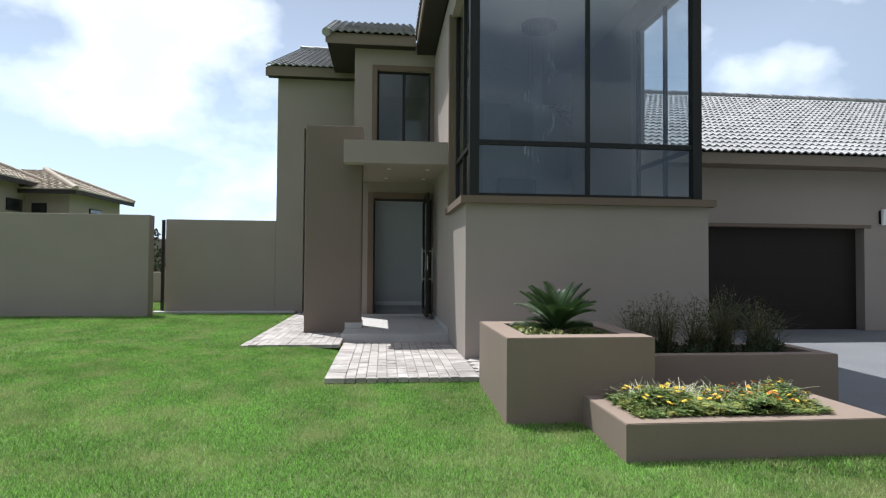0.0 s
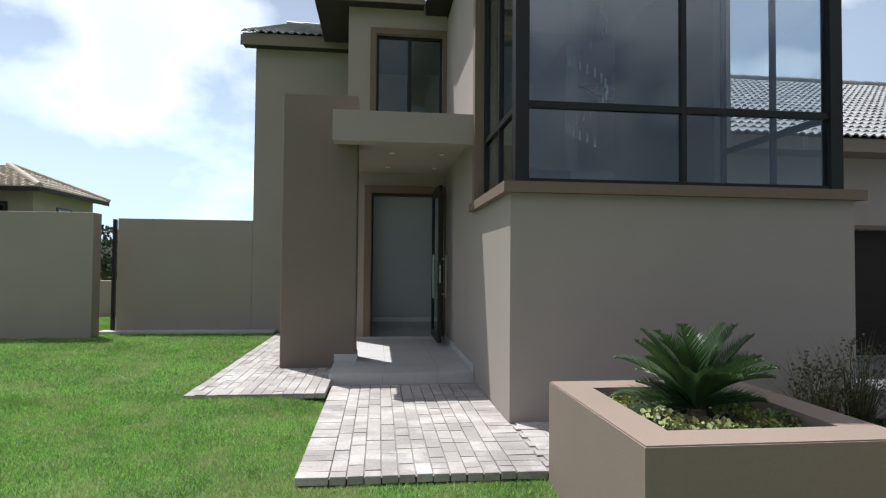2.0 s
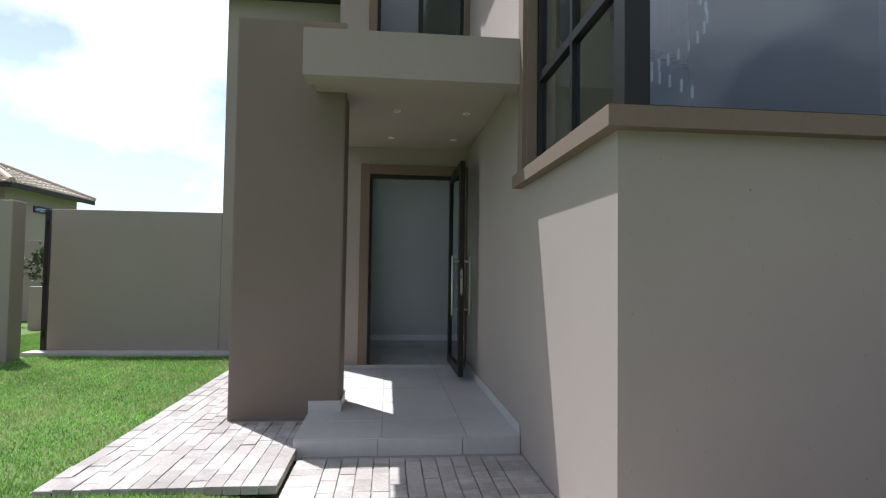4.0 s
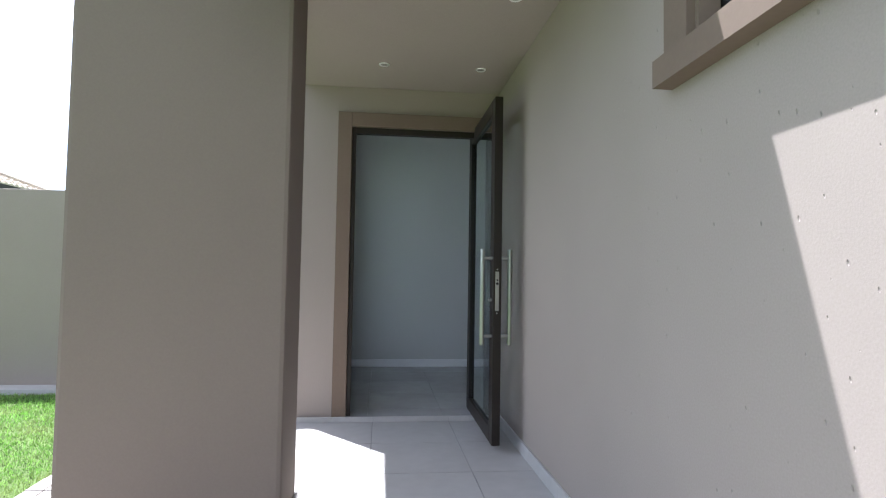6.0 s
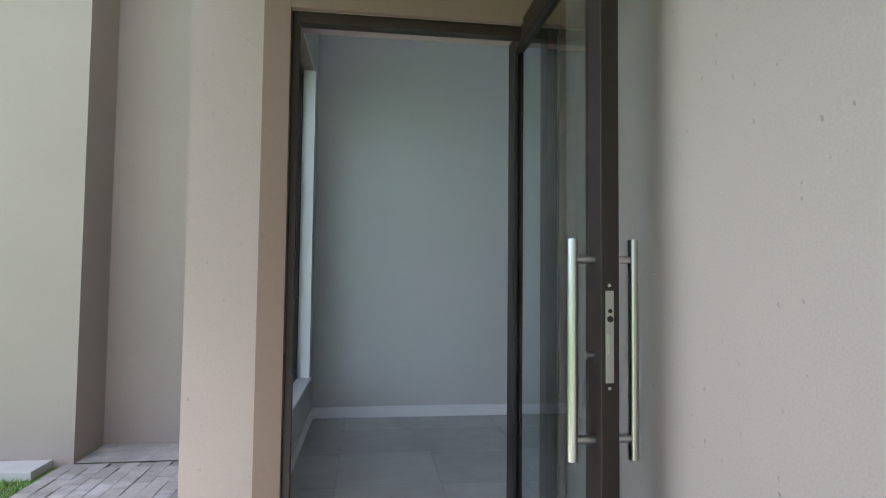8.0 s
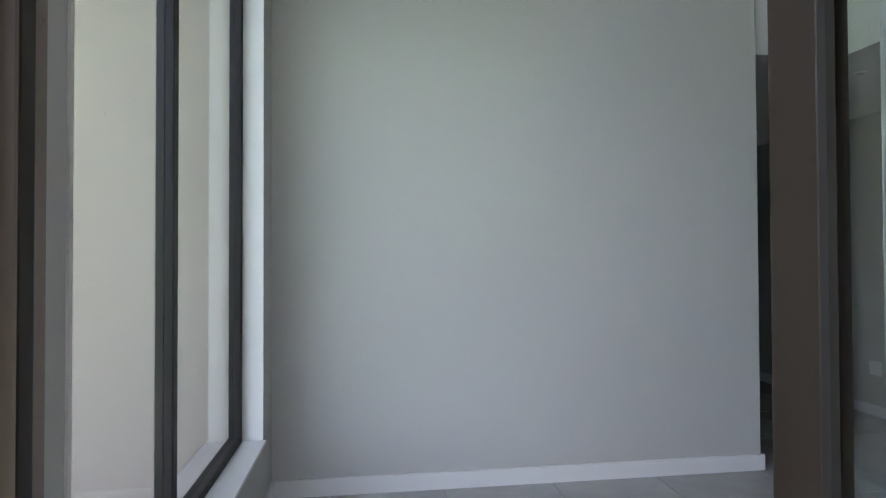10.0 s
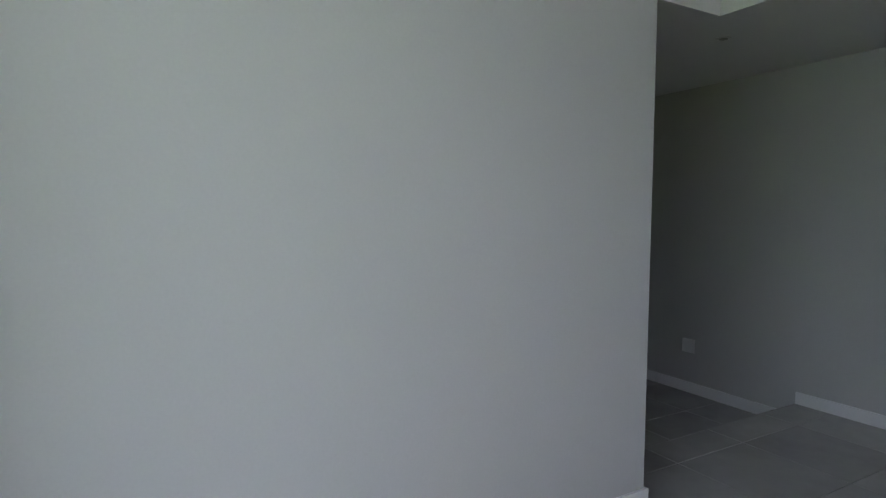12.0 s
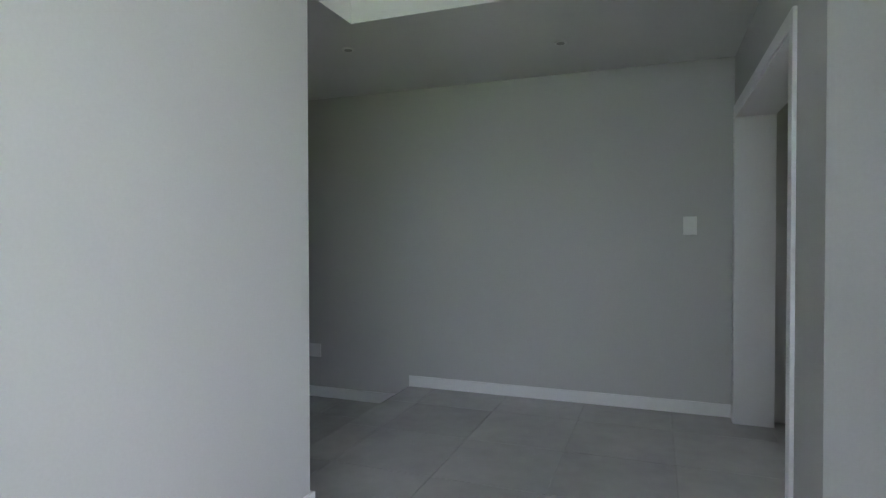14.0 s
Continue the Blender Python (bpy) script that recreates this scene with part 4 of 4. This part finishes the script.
def rosette(bm, rng_, base, count, reach):
    """A clump of narrow spoon-shaped leaves that arch outwards from one crown."""
    for _ in range(count):
        a, l_ = rng_.uniform(0, 2 * math.pi), reach * rng_.uniform(0.6, 1.15)
        d_ = Vector((math.cos(a), math.sin(a), 0))
        s_ = Vector((-d_.y, d_.x, 0.25 * rng_.normal()))
        up, prev = rng_.uniform(0.5, 1.25), None
        for f, w_ in ((0.0, 0.0018), (0.45, 0.0032), (0.8, 0.0045), (1.0, 0.0008)):
            c = Vector(base) + d_ * l_ * f * math.cos(up * (1 - 0.55 * f)) + Vector((0, 0, l_ * (up * f - 0.62 * up * f * f)))
            cur = (bm.verts.new(c - s_ * w_), bm.verts.new(c + s_ * w_))
            if prev:
                bm.faces.new((prev[0], prev[1], cur[1], cur[0]))
            prev = cur


bm = bmesh.new()
for _ in range(620):
    x, y = rng.uniform(0.77, 2.14), rng.uniform(-3.03, -2.50)
    swell = 0.02 + 0.09 * (0.5 + 0.9 * noise.noise((x * 3.1, y * 3.1, 4)))
    rosette(bm, rng, (x, y, 0.05 + max(0.0, swell)), 19, 0.105)
for _ in range(130):
    x, y = (rng.uniform(0.76, 2.14), -3.04) if rng.uniform() < 0.7 else (2.15, rng.uniform(-3.02, -2.5))
    rosette(bm, rng, (x, y, 0.10), 10, 0.075)
tagged(part("flower_bed_foliage", bm, HERB), "dense clumped spoon-shaped green leaves of the flower bed", "plants", kind="stuff")
bm = bmesh.new()
for _ in range(75):
    x = rng.uniform(0.82, 1.35) if rng.uniform() < 0.45 else rng.uniform(0.8, 2.2)
    tuft(bm, rng, (x, rng.uniform(-2.72, -2.48), 0.09), 5, 0.20, 0.30, 0.0048)
tagged(part("strap_grass", bm, STRAW), "pale arching strap leaves behind the flowers", "plants", kind="stuff")


def flower_mesh(name, mat):
    bm = bmesh.new()
    for k in range(11):
        a = 2 * math.pi * k / 11
        c, s = math.cos(a), math.sin(a)
        p_ = [(0.004 * c - 0.003 * s, 0.004 * s + 0.003 * c, 0), (0.004 * c + 0.003 * s, 0.004 * s - 0.003 * c, 0),
              (0.014 * c + 0.0045 * s, 0.014 * s - 0.0045 * c, 0.007), (0.021 * c, 0.021 * s, 0.004), (0.014 * c - 0.0045 * s, 0.014 * s + 0.0045 * c, 0.007)]
        bm.faces.new([bm.verts.new(q) for q in p_])
    return mesh_of(bm, name, mat)


PET = (flower_mesh("petals", YELLOW), flower_mesh("petals", ORANGE))
core = bmesh.new()
bmesh.ops.create_uvsphere(core, u_segments=8, v_segments=5, radius=0.006)
CORE = mesh_of(core, "flower_centre", ORANGE)
stalk = mesh_of(tube(bmesh.new(), (0, 0, -0.10), (0, 0, 0), 0.002, n=5), "stalk", HERB)
for k in range(64):
    x, y = rng.uniform(0.80, 2.16), rng.uniform(-3.05, -2.54)
    orange = 1 if (1.55 < x < 1.95 and rng.uniform() < 0.5) else 0
    f_ = new("flower", PET[orange])
    f_.matrix_basis = pose(x, y, 0.20 + 0.06 * noise.noise((x * 3.1, y * 3.1, 4)) + rng.uniform(-0.02, 0.025), rng.uniform(-25, 25), rng.uniform(-25, 25), rng.uniform(0, 360))
    tagged(f_, ("open yellow daisy flower in the low planter", "open orange daisy flower in the low planter")[orange], "flower", "daisy flowers")
    for nm, me in (("flower_centre", CORE), ("stalk", stalk)):
        c = new(nm, me)
        c.parent = f_

# ---------------------------------------------------------------- interior
SK = 0.09
tagged(part("baseboard_far", boxes((INLEFT_X + 0.014, FAR_Y - 0.016, FLOOR_Z - 0.004, FAR_END + 0.016, FAR_Y, FLOOR_Z + SK), bevel=0.003), WHITE), "white painted skirting board", "skirting", kind="structure")
tagged(part("baseboard_far_end", boxes((FAR_END, FAR_Y + 0.001, FLOOR_Z - 0.004, FAR_END + 0.016, FAR_Y + 0.235, FLOOR_Z + SK), bevel=0.003), WHITE), "white painted skirting board", "skirting", kind="structure")
tagged(part("baseboard_left", boxes((INLEFT_X + 0.012, INNER_Y, FLOOR_Z - 0.004, INLEFT_X + 0.028, FAR_Y - 0.017, FLOOR_Z + SK), bevel=0.003), WHITE), "white painted skirting board", "skirting", kind="structure")
tagged(part("baseboard_side", boxes((SIDE_X - 0.016, 5.022, FLOOR_Z - 0.004, SIDE_X, 7.47, FLOOR_Z + SK), bevel=0.003), WHITE), "white painted skirting board", "skirting", kind="structure")
tagged(part("baseboard_low", boxes((SIDE_X - 0.016, 7.471, FLOOR_Z - 0.18, SIDE_X, 10.9, FLOOR_Z - 0.17 + SK), bevel=0.003), WHITE), "white painted skirting board below the step", "skirting", kind="structure")
tagged(part("baseboard_corner", boxes((3.542, 5.021, FLOOR_Z - 0.004, SIDE_X - 0.017, 5.037, FLOOR_Z + SK), bevel=0.003), WHITE), "white painted skirting board", "skirting", kind="structure")
tagged(part("trim_void", boxes((FAR_END + 0.001, VOID_Y - 0.014, LOW_CEIL - 0.004, VOID_X - 0.001, VOID_Y - 0.001, 5.19), (VOID_X - 0.014, 5.0, LOW_CEIL - 0.004, VOID_X - 0.001, VOID_Y - 0.015, 5.19)), WHITE),
       "white painted edge of the double height void", "trim", kind="structure")
tagged(part("wall_void_upper", boxes((FAR_END + 0.001, VOID_Y, LOW_CEIL + 0.3, SIDE_X, VOID_Y + 0.2, 5.2), (VOID_X, 4.98, LOW_CEIL + 0.3, VOID_X + 0.2, VOID_Y, 5.2)), WHITE), "white painted wall above the void edge", "wall", kind="structure")
dr = tagged(new("door_frame_inner"), "white painted timber door frame of an open doorway", "door frame", kind="structure")
for a, b in (((3.456, 4.795, FLOOR_Z), (3.469, 5.034, 2.19)), ((1.841, 4.795, FLOOR_Z), (1.854, 5.034, 2.19))):
    part("lining", box(bmesh.new(), *a, *b), WHITE, dr)
part("lining_head", box(bmesh.new(), 1.854, 4.795, 2.176, 3.456, 5.034, 2.189), WHITE, dr)
for a, b in (((3.47, 5.021, FLOOR_Z), (3.54, 5.038, 2.26)), ((1.77, 5.021, FLOOR_Z), (1.84, 5.038, 2.26)), ((1.84, 5.021, 2.19), (3.47, 5.038, 2.26))):
    part("architrave", box(bmesh.new(), *a, *b, bevel=0.003), WHITE, dr)
sw = thing("light_switch", "white plastic light switch plate on the grey wall", "switch", (SIDE_X, 5.30, 1.46))
part("plate", box(bmesh.new(), SIDE_X - 0.010, 5.255, 1.395, SIDE_X - 0.0005, 5.345, 1.525, bevel=0.003), PLASTIC, sw)
part("rocker", box(bmesh.new(), SIDE_X - 0.014, 5.285, 1.452, SIDE_X - 0.0105, 5.315, 1.482, bevel=0.001), PLASTIC, sw)
so = thing("wall_socket", "white plastic wall socket plate above the skirting", "socket", (SIDE_X, 8.4, 0.37))
part("plate", box(bmesh.new(), SIDE_X - 0.010, 8.34, 0.31, SIDE_X - 0.0005, 8.46, 0.43, bevel=0.003), PLASTIC, so)
part("switch_rocker", box(bmesh.new(), SIDE_X - 0.013, 8.43, 0.39, SIDE_X - 0.0105, 8.445, 0.41, bevel=0.001), PLASTIC, so)
for x, y in ((2.54, 7.43), (2.91, 6.10)):
    t = thing("downlight", "small round recessed ceiling downlight, switched off", "light", (x, y, LOW_CEIL), "passage downlights")
    part("ring", tube(bmesh.new(), (x, y, LOW_CEIL - 0.006), (x, y, LOW_CEIL - 0.0005), 0.040, 0.043, 24), PLASTIC, t)
    part("lens", tube(bmesh.new(), (x, y, LOW_CEIL - 0.008), (x, y, LOW_CEIL - 0.0065), 0.026, n=20), STEEL, t)

# chandelier in the glazed bay
ch = thing("chandelier", "spiral chandelier of hanging crystal rods under a dark round plate", "chandelier", (1.6, 2.5, 5.19))
part("ceiling_plate", tube(bmesh.new(), (1.6, 2.5, 5.13), (1.6, 2.5, 5.199), 0.30, n=40), DARK, ch, "dark round ceiling plate")
rng = np.random.default_rng(2)
for k in range(34):
    a = 0.37 * k - 1.2
    z = 4.6 - 0.052 * k
    x, y = 1.6 + 0.25 * math.cos(a), 2.5 + 0.25 * math.sin(a)
    c = part("crystal_rod", tube(bmesh.new(), (x, y, z - 0.11), (x, y, z), 0.013, n=6), CRYSTAL, ch)
    part("wire", tube(bmesh.new(), (x, y, z), (x, y, 5.13), 0.0006, n=4, caps=False), STEEL, c)

# ---------------------------------------------------------------- floor tiles
def slab(parent, name, x0, y0, x1, y1, z0, z1, mat, gap=0.003):
    return part(name, box(bmesh.new(), x0 + gap, y0 + gap, z0, x1 - gap, y1 - gap, z1, bevel=0.0015), mat, parent)


pf = tagged(new("porch"), "raised porch of large pale porcelain tiles", "porch", kind="structure")
part("base", boxes((-1.58, 1.72, -0.2, -0.004, DOOR_Y - 0.004, PORCH_Z - 0.006)), GROUT, pf)
xcuts = [-1.6, -0.99 - 0.0, -0.385, -0.004]
ycuts = [1.70, 2.17, 2.77, 3.37, 3.97, DOOR_Y - 0.004]
for i in range(3):
    for j in range(5):
        slab(pf, "tile", xcuts[i], ycuts[j], xcuts[i + 1], ycuts[j + 1], PORCH_Z - 0.008, PORCH_Z, PORCH)
for xa, xb in ((-1.6, -1.02), (-1.02, -0.42), (-0.42, -0.004)):
    part("riser_tile", box(bmesh.new(), xa + 0.002, 1.699, -0.12, xb - 0.002, 1.719, PORCH_Z - 0.009, bevel=0.0015), PORCH, pf)
for xa, xb in ((-1.575, -1.31), (-1.31, -0.985), (-0.985, -0.385), (-0.385, -0.03)):
    part("threshold_tile", box(bmesh.new(), xa + 0.002, DOOR_Y - 0.042, PORCH_Z + 0.001, xb - 0.002, DOOR_Y - 0.031, FLOOR_Z + 0.004, bevel=0.001), PORCH, pf)
for ya, yb in ((1.72, 2.3), (2.3, 2.9), (2.9, 3.5), (3.5, 4.1), (4.1, 4.52)):
    part("skirting_tile", box(bmesh.new(), -0.014, ya + 0.001, PORCH_Z + 0.001, -0.002, yb - 0.001, PORCH_Z + 0.082, bevel=0.001), PORCH, pf)
part("skirting_tile", box(bmesh.new(), -1.6, 2.456, PORCH_Z + 0.001, -1.333, 2.468, PORCH_Z + 0.09, bevel=0.001), PORCH, pf)
part("skirting_tile", box(bmesh.new(), -1.343, 2.469, PORCH_Z + 0.001, -1.331, 2.912, PORCH_Z + 0.09, bevel=0.001), PORCH, pf)

fl = tagged(new("floor_tiling"), "large matt grey porcelain floor tiles", "floor", kind="structure")
ix = [-1.33] + [-1.03 + 0.6 * k for k in range(9)]
iy = [DOOR_Y - 0.03] + [INNER_Y + 0.02 + 0.6 * k for k in range(5)] + [7.462]
for i in range(len(ix) - 1):
    for j in range(len(iy) - 1):
        x0_, x1_ = ix[i], min(ix[i + 1], SIDE_X - 0.001)
        y0_, y1_ = iy[j], iy[j + 1]
        if j == 0 and i > 2:
            continue
        if y1_ - y0_ < 0.02 or x1_ - x0_ < 0.03:
            continue
        if j == 0:
            x1_ = min(x1_, -0.04)
        slab(fl, "tile", x0_, y0_, x1_, y1_, FLOOR_Z - 0.0055, FLOOR_Z, FLOORTILE, 0.002)
for i in range(4, 9):
    for j in range(6):
        x0_, x1_ = -1.03 + 0.6 * i, min(-1.03 + 0.6 * (i + 1), SIDE_X - 0.001)
        if x1_ - x0_ > 0.03:
            slab(fl, "tile", x0_, 7.48 + 0.6 * j, x1_, 8.08 + 0.6 * j, FLOOR_Z - 0.1795, FLOOR_Z - 0.173, FLOORTILE, 0.002)
part("step_riser", box(bmesh.new(), FAR_END, 7.462, FLOOR_Z - 0.17, SIDE_X - 0.001, 7.474, FLOOR_Z - 0.001), FLOORTILE, fl)

# ---------------------------------------------------------------- pavers
SIDE_LIFT = 0.05


def path_z(y):
    return -0.02 * min(max(y / 1.7, 0.0), 1.0)


def paver_mesh(lx, ly):
    return mesh_of(box(bmesh.new(), -lx / 2, -ly / 2, -0.05, lx / 2, ly / 2, 0.0, bevel=0.005), "paver", PAVER)


P_LONG, P_CROSS, P_SQ = paver_mesh(0.196, 0.097), paver_mesh(0.097, 0.196), paver_mesh(0.097, 0.097)
rng = np.random.default_rng(13)


def lay(parent, me, x, y, lift=0.0):
    o = new("paver", me)
    o.parent = parent
    o.matrix_basis = pose(x, y, path_z(y) + lift + rng.uniform(-0.003, 0.003), rng.uniform(-0.8, 0.8), rng.uniform(-0.8, 0.8), rng.uniform(-0.8, 0.8))


pv = tagged(new("pavement_path"), "weathered pale clay paver path to the porch", "paving", kind="structure")
part("paver_bed", sheet(bmesh.new(), [-1.54, -0.8, -0.003], [-1.09, 0, 1.0, 1.7], lambda x, y: path_z(y) - 0.012), PAVER_BED, pv)
for j in range(27):
    for x_ in (-1.455, -0.105):
        lay(pv, P_LONG, x_, -1.04 + 0.1 * j)
for i in range(11):
    x_, y_, far = -1.302 + 0.1045 * i, -1.09, 0
    while y_ < 1.56:
        size, me = ((0.1, P_SQ), (0.2, P_CROSS))[int(rng.uniform() < (0.45, 0.7)[i < 4]) if 0 < far else i % 2]
        if y_ + size > 1.70:
            size, me = 0.1, P_SQ
        lay(pv, me, x_, y_ + size / 2)
        y_, far = y_ + size, far + 1
pf_ = tagged(new("pavement_front"), "weathered clay pavers along the bay wall", "paving", kind="structure")
part("paver_bed", sheet(bmesh.new(), [0.0, 1.2], [-1.115, -0.003], lambda x, y: -0.012), PAVER_BED, pf_)
for i in range(6):
    for j in range(11):
        lay(pf_, P_LONG, 0.1 + 0.2 * i + (0.0 if j % 2 else 0.04), -0.06 - 0.1 * j)
pl = tagged(new("pavement_side"), "weathered pale clay paver area beside the entrance pier", "paving", kind="structure")
part("paver_bed", sheet(bmesh.new(), [-2.88, -2.2, -1.58], [1.0, 2, 3, 4, 5, TOWER_Y - 0.002], lambda x, y: SIDE_LIFT + path_z(y) - 0.012), PAVER_BED, pl)
part("paver_bed", sheet(bmesh.new(), [-2.81, -1.605], [TOWER_Y - 0.002, 6.758], lambda x, y: SIDE_LIFT + path_z(y) - 0.004), PAVER, pl)
for k in range(26):
    lay(pl, P_CROSS, -2.823, 1.1 + 0.2 * k, SIDE_LIFT)
for i in range(12):
    x_ = -2.72 + 0.1 * i
    for j in range(26):
        y_ = 1.10 + 0.2 * j + (0.1 if i % 2 else 0.0)
        if not (-2.31 < x_ and 2.37 < y_ < 3.0):
            lay(pl, P_CROSS, x_, y_, SIDE_LIFT)
    if i % 2:
        lay(pl, P_SQ, x_, 1.05, SIDE_LIFT)

# ---------------------------------------------------------------- grass
def grass(count, x0, x1, y0, y1, seed, height, width, keep):
    r_ = np.random.default_rng(seed)
    x, y = r_.uniform(x0, x1, count), r_.uniform(y0, y1, count)
    ok = keep(x, y)
    x, y = x[ok], y[ok]
    n_ = len(x)
    z = -0.045 * np.clip(-1.0 - y, 0, 8) - 0.052 + lawn_rise(x, y)
    patch = 0.8 + 0.35 * np.sin(x * 2.1 + 1.7 * np.sin(y * 1.3)) * np.sin(y * 2.6 + x)
    h = height * r_.uniform(0.55, 1.2, n_) * (0.75 + 0.25 * patch)
    a, b = r_.uniform(0, 2 * np.pi, n_), r_.uniform(0, 2 * np.pi, n_)
    lean = h * r_.uniform(0.2, 0.95, n_)
    w_ = width * r_.uniform(0.6, 1.3, n_)
    v = np.empty((n_, 3, 3))
    v[:, 0] = np.stack((x - w_ * np.cos(a), y - w_ * np.sin(a), z), 1)
    v[:, 1] = np.stack((x + w_ * np.cos(a), y + w_ * np.sin(a), z), 1)
    v[:, 2] = np.stack((x + lean * np.cos(b), y + lean * np.sin(b), z + h), 1)
    me = bpy.data.meshes.new("grass_blades")
    me.vertices.add(n_ * 3)
    me.vertices.foreach_set("co", v.reshape(-1))
    me.loops.add(n_ * 3)
    me.loops.foreach_set("vertex_index", np.arange(n_ * 3, dtype=np.int32))
    me.polygons.add(n_)
    me.polygons.foreach_set("loop_start", np.arange(0, n_ * 3, 3, dtype=np.int32))
    me.update(calc_edges=True)
    me.validate()
    me.materials.append(BLADE)
    return tagged(new("grass_blades", me), "short mown green grass of the lawn", "grass", kind="stuff")


def on_lawn(x, y):
    path = (x > -1.56) & (y > -1.11)
    side = (x > -2.885) & (y > 0.99)
    beds = ((x > -0.026) & (x < 1.2) & (y > -2.41)) | ((x > 0.59) & (x < 2.51) & (y > -3.21)) | ((x > 1.19) & (y > -2.4))
    walls = (y > 5.53) & (x < -5.84) | (y > 6.07)
    return ~(path | side | beds | walls | (x > 3.2))


grass(760000, -5.2, 3.2, -5.8, 1.2, 31, 0.028, 0.0026, on_lawn)
grass(420000, -13.0, -2.0, -3.0, 6.08, 32, 0.030, 0.0042, lambda x, y: on_lawn(x, y) & ~((x > -5.2) & (y < 1.2)))
grass(60000, -7.4, -5.0, 6.3, 9.6, 33, 0.04, 0.005, lambda x, y: (x < -6.0) & (x > -7.4))
